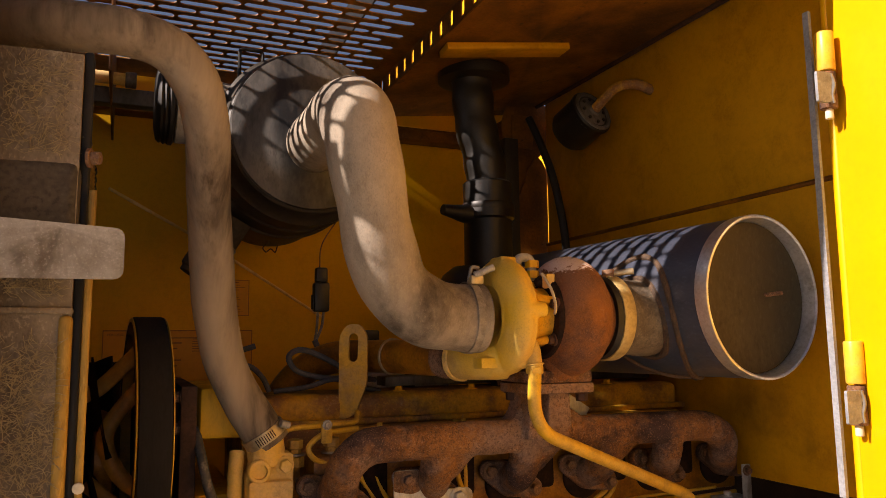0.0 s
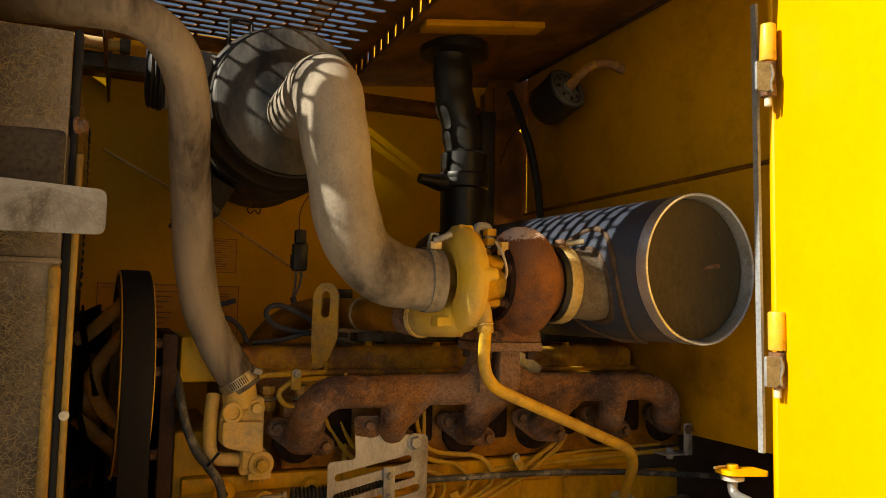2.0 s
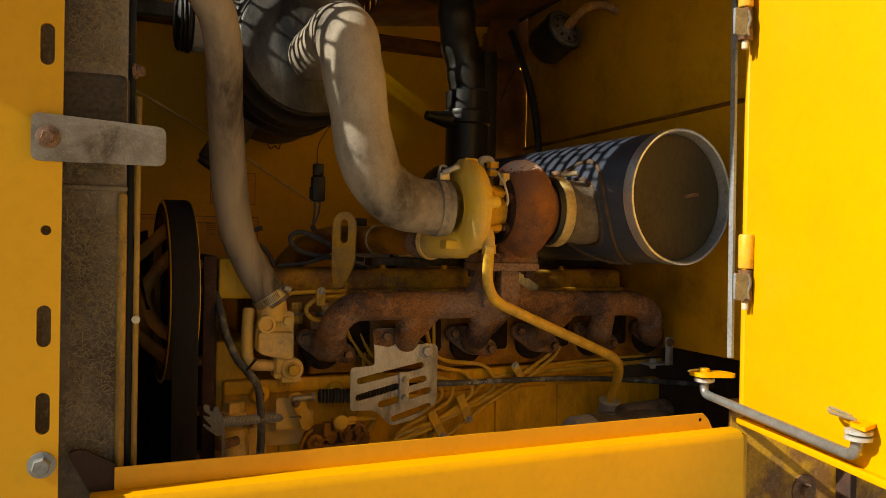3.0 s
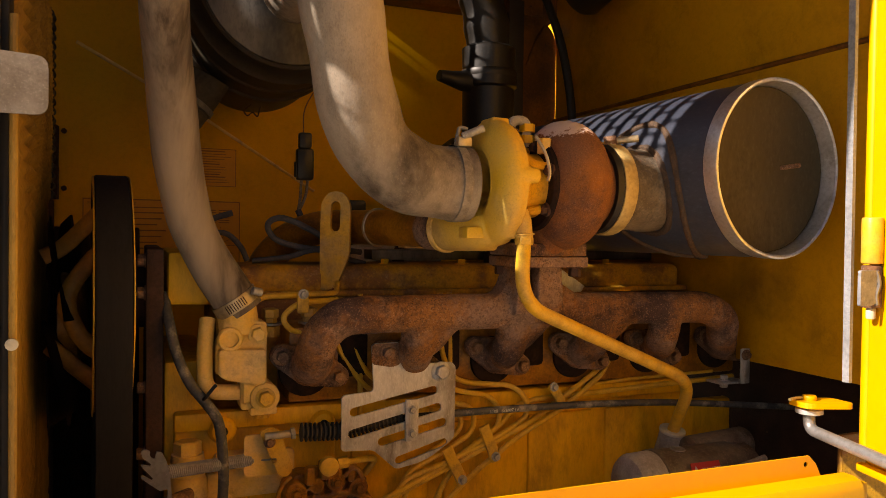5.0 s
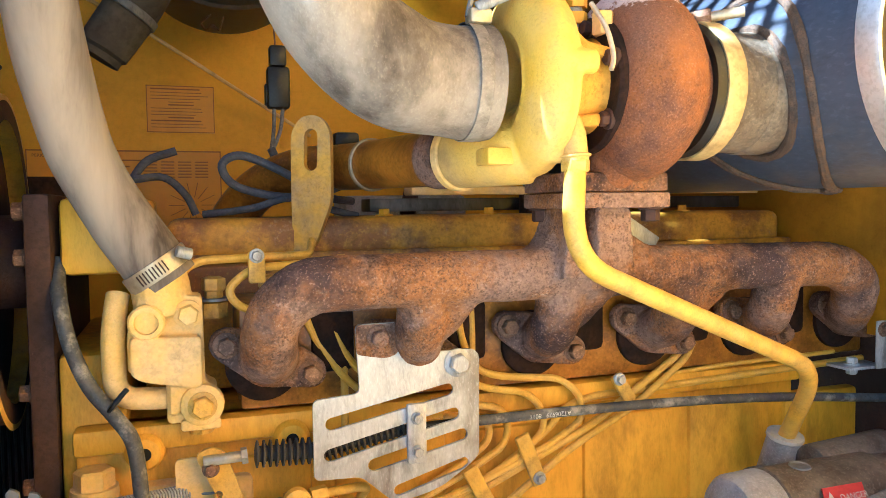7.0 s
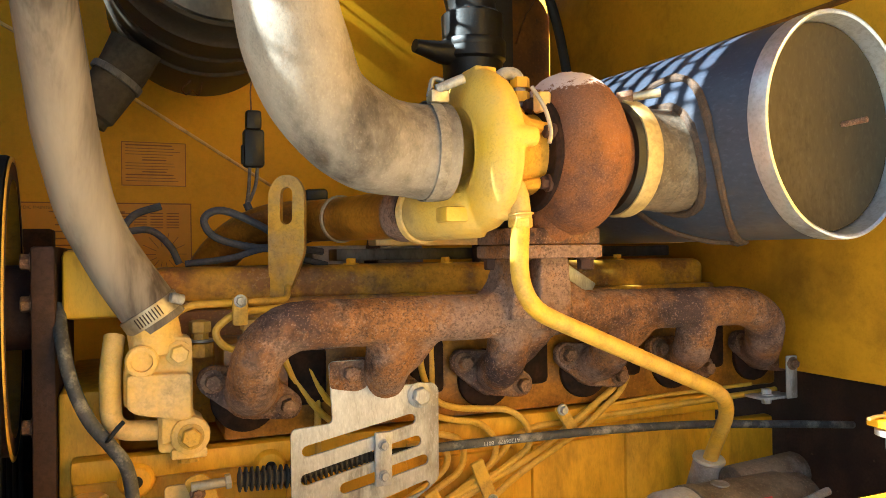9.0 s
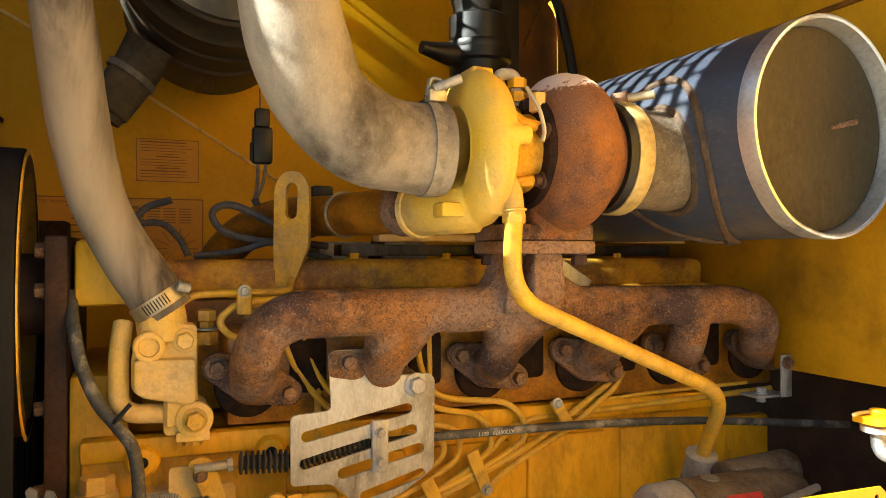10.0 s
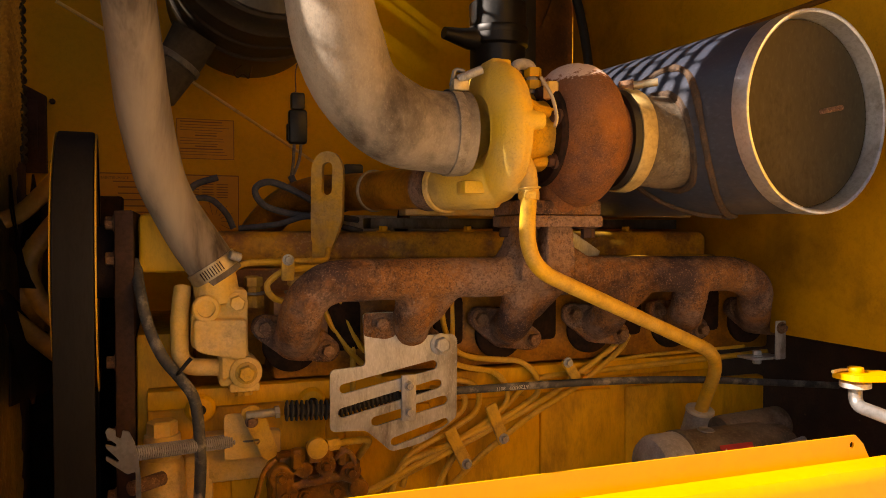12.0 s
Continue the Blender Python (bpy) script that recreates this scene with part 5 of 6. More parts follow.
# ---- thermostat housing and the small plumbing ----
def thermostat():
    t = thing("thermostat_housing", (0.28, 1.3, 1.5), "dusty cast yellow thermostat housing", "housing")
    out = round_poly([(0.252, 1.568), (0.312, 1.564), (0.313, 1.476), (0.325, 1.470), (0.325, 1.434), (0.275, 1.436), (0.275, 1.484), (0.240, 1.490), (0.240, 1.530), (0.247, 1.542)], 0.005)
    bm = sheet(B(), out, [], (0, 1.325, 0), (1, 0, 0), (0, 0, 1), 0.042)
    sheet(bm, round_poly([(0.243, 1.527), (0.310, 1.525), (0.310, 1.474), (0.302, 1.472), (0.252, 1.483), (0.243, 1.490)], 0.005), [], (0, 1.290, 0), (1, 0, 0), (0, 0, 1), 0.019)
    sheet(bm, round_poly([(0.278, 1.500), (0.310, 1.500), (0.310, 1.455), (0.278, 1.445)], 0.004), [], (0, 1.290, 0), (1, 0, 0), (0, 0, 1), 0.012)
    tube(bm, [(0.276, 1.303, 1.545), (0.272, 1.303, 1.575), (0.262, 1.303, 1.604)], 0.029, 24)
    fused("casting", bm, CAST_YELLOW, t, voxel=0.0018, rounds=4, lumps=0.0003)
    part("lower_ledge", box(B(), 0.288, 0.327, 1.276, 1.312, 1.428, 1.440, 0.003), CAST_YELLOW, t)
    part("round_boss", lathe(B(), (0.259, 1.279, 1.541), (0, -1, 0), [(0, 0.018), (0.006, 0.0175), (0.008, 0.0155), (0.008, 0.0115), (0.003, 0.011), (0.003, 0.001)], 28), CAST_YELLOW, t)
    bolt(t, (0.298, 1.279, 1.547), (0, -1, 0), CAST_YELLOW, 0.018, 0.011, 0.014)
    part("lower_boss", lathe(B(), (0.309, 1.283, 1.454), (0, -1, 0), [(0, 0.022), (0.008, 0.021), (0.010, 0.018)], 28), CAST_YELLOW, t)
    bolt(t, (0.309, 1.273, 1.454), (0, -1, 0), EYE_PAINT, 0.019, 0.011, 0.0145, "worn yellow flanged bolt")
    part("drain_plug", lathe(B(), (0.308, 1.30, 1.440), (0, 0, -1), [(0, 0.017), (0.010, 0.017), (0.011, 0.012), (0.020, 0.012)], 8), EYE_PAINT, t, "rust streaked drain plug")
    part("bypass_pipe", tube(B(), bent([(0.231, 1.315, 1.566), (0.226, 1.297, 1.53), (0.227, 1.297, 1.463), (0.285, 1.297, 1.459)], 0.022, 8), 0.0115, 18), CAST_YELLOW, t, "bent bypass pipe")
    return t


def black_line():
    b = thing("wiring_loom", (0.2, 1.29, 1.5), "grey black rubber loom with cable tie", "cable")
    part("loom", tube(B(), spline([(0.172, 1.35, 1.60), (0.178, 1.31, 1.565), (0.188, 1.295, 1.52), (0.205, 1.285, 1.48), (0.226, 1.278, 1.452), (0.243, 1.272, 1.425), (0.249, 1.268, 1.38), (0.250, 1.266, 1.33), (0.245, 1.266, 1.25)], 7), 0.0075, 14), GRAY_HOSE, b)
    part("cable_tie", tube(B(), bent([(0.219, 1.280, 1.452), (0.226, 1.268, 1.462), (0.236, 1.270, 1.474), (0.240, 1.27, 1.478)], 0.005), 0.0026, 8), BLACK, b)
    return b


def cable_bracket():
    p = thing("cable_bracket", (0.5, 1.245, 1.42), "slotted galvanised steel throttle cable bracket", "bracket")
    out = [(0.460, 1.531), (0.506, 1.531), (0.507, 1.496), (0.590, 1.497), (0.597, 1.490), (0.596, 1.378), (0.556, 1.351), (0.535, 1.344), (0.500, 1.338), (0.464, 1.371), (0.415, 1.373), (0.415, 1.456), (0.464, 1.459)]
    holes = [slot_loop((0.434, 1.430), (0.560, 1.4545), 0.0068), slot_loop((0.432, 1.3975), (0.567, 1.4275), 0.0068), slot_loop((0.478, 1.382), (0.576, 1.4035), 0.0068), slot_loop((0.505, 1.3515), (0.578, 1.372), 0.0062)]
    part("plate", sheet(B(), round_poly(out, 0.007), holes, (0, 1.247, 0), (1, 0, 0), (0, 0, 1), 0.004), ZINC, p, smooth=30)
    part("rusty_tab", sheet(B(), round_poly([(0.4605, 1.5305), (0.5055, 1.5305), (0.5055, 1.498), (0.492, 1.494), (0.475, 1.497), (0.4605, 1.500)], 0.005), [], (0, 1.2426, 0), (1, 0, 0), (0, 0, 1), 0.0008), RUST, p, "rust stained tab")
    bolt(p, (0.485, 1.2418, 1.516), (0, -1, 0), RUST, 0.0165, 0.010, 0.0135, "rusty bolt")
    bolt(p, (0.572, 1.243, 1.483), (0, -1, 0), ZINC, 0.019, 0.010, 0.0155, "pale zinc bolt")
    part("cable_clip", box(B(), 0.513, 0.534, 1.236, 1.243, 1.380, 1.444, 0.002), ZINC, p)
    for z in (1.429, 1.393):
        bolt(p, (0.5235, 1.236, z), (0, -1, 0), ZINC, 0.010, 0.005, 0.007)
    return p


def throttle_cable():
    c = thing("throttle_cable", (0.8, 1.25, 1.4), "grey throttle cable with printed sheath and black boot", "cable")
    part("sheath", tube(B(), spline([(0.585, 1.258, 1.412), (0.63, 1.258, 1.412), (0.72, 1.258, 1.411), (0.85, 1.255, 1.409), (1.0, 1.252, 1.402), (1.15, 1.25, 1.388), (1.32, 1.25, 1.370)], 6), 0.0058, 14), GRAY_HOSE, c)
    part("inner_sheath", tube(B(), [(0.43, 1.258, 1.399), (0.52, 1.260, 1.411), (0.59, 1.258, 1.412)], 0.0055, 14), BLACK, c)
    n = 10
    prof = []
    for k in range(n):
        s = 0.066 * k / n
        prof += [(s, 0.0080), (s + 0.0014, 0.0138), (s + 0.0030, 0.0138), (s + 0.0044, 0.0080)]
    part("boot", lathe(B(), (0.358, 1.262, 1.402), (1, 0, -0.05), prof, 26), DUSTY_RUBBER, c, "ribbed black rubber boot")
    prof = []
    for k in range(15):
        s = 0.095 * k / 15
        prof += [(s, 0.0070), (s + 0.0014, 0.0118), (s + 0.0032, 0.0118), (s + 0.0046, 0.0070)]
    part("slim_boot", lathe(B(), (0.424, 1.262, 1.396), (1, 0, 0.22), prof, 20), DUSTY_RUBBER, c, "slim ribbed boot")
    part("rod_end", cyl(B(), (0.308, 1.268, 1.3985), (0.346, 1.266, 1.4005), 0.0055, seg=16, bevel=0.001), ZINC_WARM, c)
    part("lock_nut", cyl(B(), (0.345, 1.266, 1.4005), (0.351, 1.266, 1.401), 0.0085, seg=6), ZINC_WARM, c)
    m = pose(0.715, 1.2520, 1.4135, 90, 180, 0)
    words("AT206979   8011", 0.0075, m, WHITE_PRINT, c)
    return c


def governor():
    g = thing("injection_pump", (0.38, 1.28, 1.3), "oily brown yellow injection pump with levers", "pump")
    bm = box(B(), 0.340, 0.462, 1.268, 1.33, 1.19, 1.322, 0)
    box(bm, 0.352, 0.445, 1.272, 1.33, 1.322, 1.336, 0)
    for x, z, r in ((0.352, 1.314, 0.016), (0.382, 1.322, 0.012), (0.356, 1.290, 0.018), (0.412, 1.324, 0.014), (0.446, 1.312, 0.015), (0.458, 1.286, 0.014)):
        tube(bm, [(x, 1.255, z), (x, 1.275, z), (x, 1.31, z)], r, 14)
    tube(bm, [(0.368, 1.262, 1.300), (0.41, 1.260, 1.304), (0.455, 1.262, 1.306)], 0.006, 10)
    fused("pump_body", bm, OILY_YELLOW, g, voxel=0.0020, rounds=4, lumps=0.0008)
    out = round_poly([(0.300, 1.405), (0.316, 1.412), (0.330, 1.405), (0.350, 1.345), (0.340, 1.335), (0.330, 1.338)], 0.007)
    part("lever", sheet(B(), out, [circle_loop((0.322, 1.362), 0.004)], (0, 1.276, 0), (1, 0, 0), (0, 0, 1), 0.006), PIPE_YELLOW, g, "yellow control lever")
    bolt(g, (0.315, 1.269, 1.390), (0, -1, 0), BOLT_RUST, 0.011, 0.006)
    part("bracket", sheet(B(), round_poly([(0.281, 1.398), (0.314, 1.398), (0.332, 1.374), (0.348, 1.348), (0.348, 1.337), (0.281, 1.337)], 0.006), [], (0, 1.288, 0), (1, 0, 0), (0, 0, 1), 0.004), CAST_YELLOW, g)
    for x, z, r in ((0.375, 1.338, 0.010), (0.398, 1.345, 0.013), (0.412, 1.335, 0.010), (0.436, 1.336, 0.008), (0.355, 1.30, 0.014)):
        part("fitting", cyl(B(), (x, 1.262, z - 0.014), (x, 1.262, z + 0.012), r, seg=6, bevel=0.002), OILY_YELLOW, g)
    part("banjo", lathe(B(), (0.398, 1.255, 1.352), (0, -1, 0), [(0, 0.010), (0.002, 0.014), (0.012, 0.014), (0.014, 0.010)], 20), PIPE_YELLOW, g)
    part("fuel_pipe", tube(B(), bent([(0.405, 1.258, 1.349), (0.43, 1.262, 1.352), (0.478, 1.268, 1.352), (0.462, 1.29, 1.318)], 0.014), 0.0052, 12), PIPE_YELLOW, g)
    part("pipe_nut", cyl(B(), (0.413, 1.259, 1.351), (0.430, 1.262, 1.352), 0.009, seg=6), PIPE_YELLOW, g)
    for x, z, y in ((0.356, 1.290, 1.2545), (0.352, 1.314, 1.2545), (0.412, 1.324, 1.2545), (0.446, 1.312, 1.2545), (0.385, 1.282, 1.2675), (0.428, 1.284, 1.2675)):
        bolt(g, (x, y, z), (0, -1, 0), OILY_YELLOW, 0.011, 0.006, turn=x * 40)
    for pts in ([(0.345, 1.262, 1.338), (0.330, 1.258, 1.325), (0.322, 1.258, 1.300), (0.315, 1.262, 1.27)], [(0.425, 1.262, 1.330), (0.440, 1.256, 1.342), (0.450, 1.256, 1.330), (0.452, 1.262, 1.300)]):
        part("lube_line", tube(B(), spline(pts, 6), 0.0035, 8), OILY_YELLOW, g)
    return g


def spring_lever():
    s = thing("return_spring", (0.23, 1.25, 1.36), "long coiled grey return spring with a notched plate", "spring")
    a, b = Vector((0.168, 1.232, 1.372)), Vector((0.292, 1.292, 1.360))
    d = (b - a)
    u, v, w = basis(d)
    n = 46
    pts = [a + d * (k / (n * 8)) + (u * math.cos(2 * math.pi * k / 8) + v * math.sin(2 * math.pi * k / 8)) * 0.0085 for k in range(n * 8 + 1)]
    part("coil", tube(B(), pts, 0.0014, 5), GREY_TANK, s)
    part("core", cyl(B(), a, b, 0.0078, seg=14), RUST_DARK, s)
    part("hook", tube(B(), bent([b, b + Vector((0.02, -0.01, 0.0)), (0.327, 1.272, 1.364)], 0.004), 0.0014, 6), STEEL, s)
    out = round_poly([(0.141, 1.404), (0.145, 1.408), (0.152, 1.404), (0.1525, 1.396), (0.158, 1.393), (0.160, 1.403), (0.167, 1.401), (0.173, 1.388), (0.177, 1.370), (0.180, 1.340), (0.181, 1.24), (0.175, 1.24), (0.174, 1.352), (0.165, 1.350), (0.150, 1.362), (0.141, 1.370), (0.142, 1.374), (0.155, 1.365), (0.156, 1.368), (0.142, 1.384), (0.141, 1.388), (0.153, 1.384), (0.153, 1.388), (0.143, 1.396)], 0.0015)
    part("notched_plate", sheet(B(), out, [], (0, 1.228, 0), (1, 0, 0), (0, 0, 1), 0.004), STEEL, s)
    part("stud", cyl(B(), (0.168, 1.23, 1.330), (0.205, 1.26, 1.330), 0.009, seg=14, bevel=0.001), BOLT_RUST, s)
    return s


def side_mount():
    m = thing("filler_housing", (0.19, 1.30, 1.3), "dusty cast yellow filler housing with a hex cap", "housing")
    part("body", lathe(B(), (0.186, 1.302, 1.16), (0, 0, 1), [(0, 0.030), (0.12, 0.030), (0.17, 0.027), (0.176, 0.0235)], 32), CAST_YELLOW, m)
    part("collar", lathe(B(), (0.186, 1.302, 1.336), (0, 0, 1), [(0, 0.0235), (0.003, 0.0255), (0.016, 0.0255), (0.019, 0.023), (0.022, 0.0235), (0.031, 0.0225)], 32), CAST_YELLOW, m)
    part("hex_cap", lathe(B(), (0.186, 1.302, 1.367), (0, 0, 1), [(0, 0.0195), (0.016, 0.0195), (0.0185, 0.0165)], 6, start=0.25), CAST_YELLOW, m, "pale hexagonal cap", smooth=25)
    part("web", box(B(), 0.212, 0.250, 1.300, 1.345, 1.16, 1.335, 0.008), CAST_YELLOW, m)
    m.location += Vector((0.018, 0, 0.008))
    return m


thermostat(), black_line(), cable_bracket(), throttle_cable(), governor(), spring_lever(), side_mount()


def fuel_line(pts, r=0.0042, bend=0.022):
    t = solo("fuel_line", tube(B(), bent(pts, bend), r, 10), PIPE_YELLOW, pts[0], "thin yellow steel injector fuel line", "fuel line", "fuel lines along the block")
    return t


Y = 1.290
# four lines that leave the head, run level, turn down and join the slanting bundle to the pump
fuel_line([(0.592, 1.30, 1.60), (0.595, 1.298, 1.50), (0.612, Y, 1.462), (0.640, Y, 1.452), (0.722, Y, 1.443), (0.748, Y, 1.420), (0.752, Y, 1.390), (0.700, Y - 0.004, 1.362), (0.607, Y - 0.008, 1.330), (0.524, Y - 0.006, 1.306), (0.512, Y, 1.262), (0.511, Y, 1.20)], 0.0044, 0.024)
fuel_line([(0.609, 1.302, 1.60), (0.611, 1.300, 1.49), (0.606, 1.294, 1.446), (0.630, Y, 1.438), (0.676, Y, 1.430), (0.697, Y, 1.408), (0.699, Y, 1.380), (0.655, Y - 0.004, 1.351), (0.572, Y - 0.008, 1.312), (0.478, Y - 0.006, 1.272), (0.43, Y, 1.262)], 0.0044, 0.020)
fuel_line([(0.560, 1.30, 1.428), (0.613, Y, 1.421), (0.645, Y, 1.413), (0.653, Y, 1.390), (0.645, Y, 1.368), (0.60, Y - 0.003, 1.345), (0.535, Y - 0.004, 1.318), (0.50, Y, 1.24)], 0.0044, 0.018)
fuel_line([(0.575, 1.30, 1.410), (0.612, Y, 1.406), (0.629, Y, 1.396), (0.626, Y, 1.376), (0.598, Y, 1.356), (0.548, Y, 1.330), (0.53, Y, 1.27)], 0.0044, 0.012)
# two lines from the rear ports that slant through both clamps
fuel_line([(0.905, 1.300, 1.475), (0.893, 1.294, 1.458), (0.813, 1.288, 1.413), (0.760, 1.287, 1.381), (0.604, 1.283, 1.318), (0.50, 1.287, 1.276), (0.44, 1.29, 1.25)], 0.0046, 0.03)
fuel_line([(0.920, 1.300, 1.472), (0.904, 1.294, 1.452), (0.828, 1.288, 1.402), (0.735, 1.287, 1.358), (0.640, 1.283, 1.298), (0.575, 1.287, 1.235), (0.56, 1.29, 1.19)], 0.0046, 0.03)
# the long level line from the rear bracket
fuel_line([(1.200, 1.292, 1.430), (1.163, 1.298, 1.427), (0.866, 1.300, 1.417), (0.765, 1.300, 1.414), (0.728, 1.298, 1.403), (0.705, 1.294, 1.380), (0.64, 1.292, 1.340), (0.59, 1.292, 1.28), (0.57, 1.292, 1.20)], 0.0048, 0.03)
fuel_line([(1.16, 1.303, 1.440), (0.97, 1.3045, 1.436), (0.83, 1.3045, 1.428)], 0.0030, 0.02)
fuel_line([(0.461, 1.312, 1.60), (0.461, 1.306, 1.53), (0.459, 1.300, 1.40)], 0.0044)
fuel_line([(0.412, 1.305, 1.56), (0.424, 1.302, 1.515), (0.460, 1.300, 1.462), (0.50, 1.304, 1.43)], 0.0042)
fuel_line([(0.436, 1.305, 1.56), (0.448, 1.302, 1.518), (0.470, 1.300, 1.474), (0.52, 1.304, 1.44)], 0.0042)
fuel_line([(0.296, 1.315, 1.556), (0.292, 1.310, 1.588), (0.312, 1.312, 1.5985), (0.41, 1.335, 1.599), (0.432, 1.345, 1.599), (0.436, 1.36, 1.615)], 0.0045, 0.014)
fuel_line([(0.43, 1.335, 1.590), (0.362, 1.310, 1.588), (0.336, 1.306, 1.566), (0.352, 1.306, 1.545), (0.40, 1.315, 1.54)], 0.0045, 0.016)


def line_clip(pos, w, h, ang, label="small yellow line clamp with a bolt"):
    c = thing("line_clamp", pos, label, "clamp", "line clamps")
    m = Matrix.Translation(pos) @ pose(0, 0, 0, 0, ang, 0)
    part("strip", box(B(), -w / 2, w / 2, -0.004, 0.004, -h / 2, h / 2, 0.003, m), PIPE_YELLOW, c)
    part("bolt", bolt_mesh(B(), m @ Vector((0, -0.004, h * 0.36 * (1 if h < 0.045 else -1))), (0, -1, 0), 0.010, 0.006), ZINC, c, smooth=30)
    return c


line_clip((0.803, 1.281, 1.425), 0.017, 0.042, -32)
line_clip((0.676, 1.279, 1.352), 0.019, 0.066, -22)
line_clip((0.612, 1.275, 1.322), 0.019, 0.070, -27)
line_clip((0.368, 1.300, 1.590), 0.018, 0.034, 0, "pale zinc clamp on the fuel return lines")


def lifting_eye():
    e = thing("lifting_eye", (0.452, 1.43, 1.60), "dusty yellow steel lifting eye plate with a slot", "lifting eye")
    turn = pose(0, 0, 0, 0, 0, -28)
    ux = turn @ Vector((1, 0, 0))
    out = round_poly([(-0.024, -0.005), (0.004, 0.005), (0.014, 0.030), (0.026, 0.060), (0.027, 0.148), (0.014, 0.168), (-0.010, 0.168), (-0.024, 0.148), (-0.025, 0.060)], 0.011)
    part("plate", sheet(B(), out, [slot_loop((0.001, 0.108), (0.002, 0.143), 0.0085)], (0.452, 1.435, 1.598), ux, (0, 0, 1), 0.012), EYE_PAINT, e)
    part("dark_cap", box(B(), 0.499, 0.534, 1.53, 1.56, 1.732, 1.757, 0.005), BLACK, e)
    return e


def charge_pipe():
    c = thing("charge_air_pipe", (0.55, 1.45, 1.7), "brown stained yellow charge air pipe", "pipe")
    pts = spline([(0.576, 1.235, 1.704), (0.556, 1.31, 1.705), (0.525, 1.44, 1.706), (0.492, 1.51, 1.706), (0.45, 1.56, 1.704), (0.40, 1.60, 1.68), (0.36, 1.625, 1.63), (0.35, 1.63, 1.58)], 7)
    part("pipe", tube(B(), pts, 0.031, 24), OILY_YELLOW, c)
    part("coupling", band(B(), (0.5685, 1.263, 1.7045), (-0.26, 1, 0), 0.0312, 0.034, 0.0022), RUST, c, "brown hose coupling")
    part("clip", band(B(), (0.527, 1.432, 1.706), (-0.33, 1, 0), 0.0315, 0.006, 0.002), ZINC_WARM, c)
    return c


def connector():
    c = thing("wire_connector", (0.44, 1.6, 1.8), "black sensor plug on a grey wire", "connector")
    x, y = 0.431, 1.60
    part("plug", box(B(), x - 0.016, x + 0.016, y - 0.012, y + 0.012, 1.795, 1.855, 0.005), BLACK, c)
    part("cap", box(B(), x - 0.012, x + 0.012, y - 0.010, y + 0.010, 1.855, 1.885, 0.004), BLACK, c)
    part("latch", box(B(), x - 0.019, x - 0.015, y - 0.008, y + 0.008, 1.80, 1.83, 0.002), BLACK, c)
    part("upper_wire", tube(B(), spline([(x - 0.003, y, 1.885), (x - 0.004, y - 0.02, 1.93), (x + 0.02, y - 0.06, 1.98)], 5), 0.0012, 6), BOLT_RUST, c)
    part("wire_a", tube(B(), spline([(x - 0.006, y, 1.795), (x - 0.008, y, 1.76), (x - 0.012, y, 1.735)], 5), 0.0028, 8), GREY_TANK, c)
    part("wire_b", tube(B(), spline([(x + 0.006, y, 1.795), (x + 0.002, y, 1.765), (x - 0.010, y, 1.735)], 5), 0.0028, 8), GREY_TANK, c)
    part("loom", tube(B(), spline([(x - 0.012, y, 1.738), (x - 0.002, y - 0.004, 1.715), (x + 0.008, y - 0.008, 1.698), (x + 0.03, y - 0.01, 1.69), (x + 0.07, y - 0.01, 1.692)], 6), 0.006, 10), WIRE, c)
    return c


def wire_coil():
    w = thing("wire_bundle", (0.42, 1.52, 1.66), "looped grey black wire bundle on the engine", "wires")
    part("loop", tube(B(), spline([(0.52, 1.52, 1.66), (0.475, 1.50, 1.668), (0.42, 1.49, 1.70), (0.37, 1.49, 1.720), (0.345, 1.49, 1.708), (0.36, 1.49, 1.682), (0.41, 1.49, 1.668), (0.46, 1.49, 1.668), (0.51, 1.50, 1.685)], 7), 0.0055, 10), WIRE, w)
    part("strand", tube(B(), spline([(0.32, 1.50, 1.645), (0.38, 1.49, 1.652), (0.43, 1.485, 1.665), (0.48, 1.485, 1.650), (0.52, 1.49, 1.64)], 6), 0.005, 10), WIRE, w)
    part("far_strand", tube(B(), spline([(0.235, 1.53, 1.69), (0.255, 1.53, 1.715), (0.29, 1.53, 1.728)], 6), 0.0055, 10), WIRE, w)
    part("low_strand", tube(B(), spline([(0.24, 1.50, 1.69), (0.275, 1.50, 1.692), (0.30, 1.50, 1.67), (0.312, 1.50, 1.645)], 6), 0.005, 10), WIRE, w)
    return w


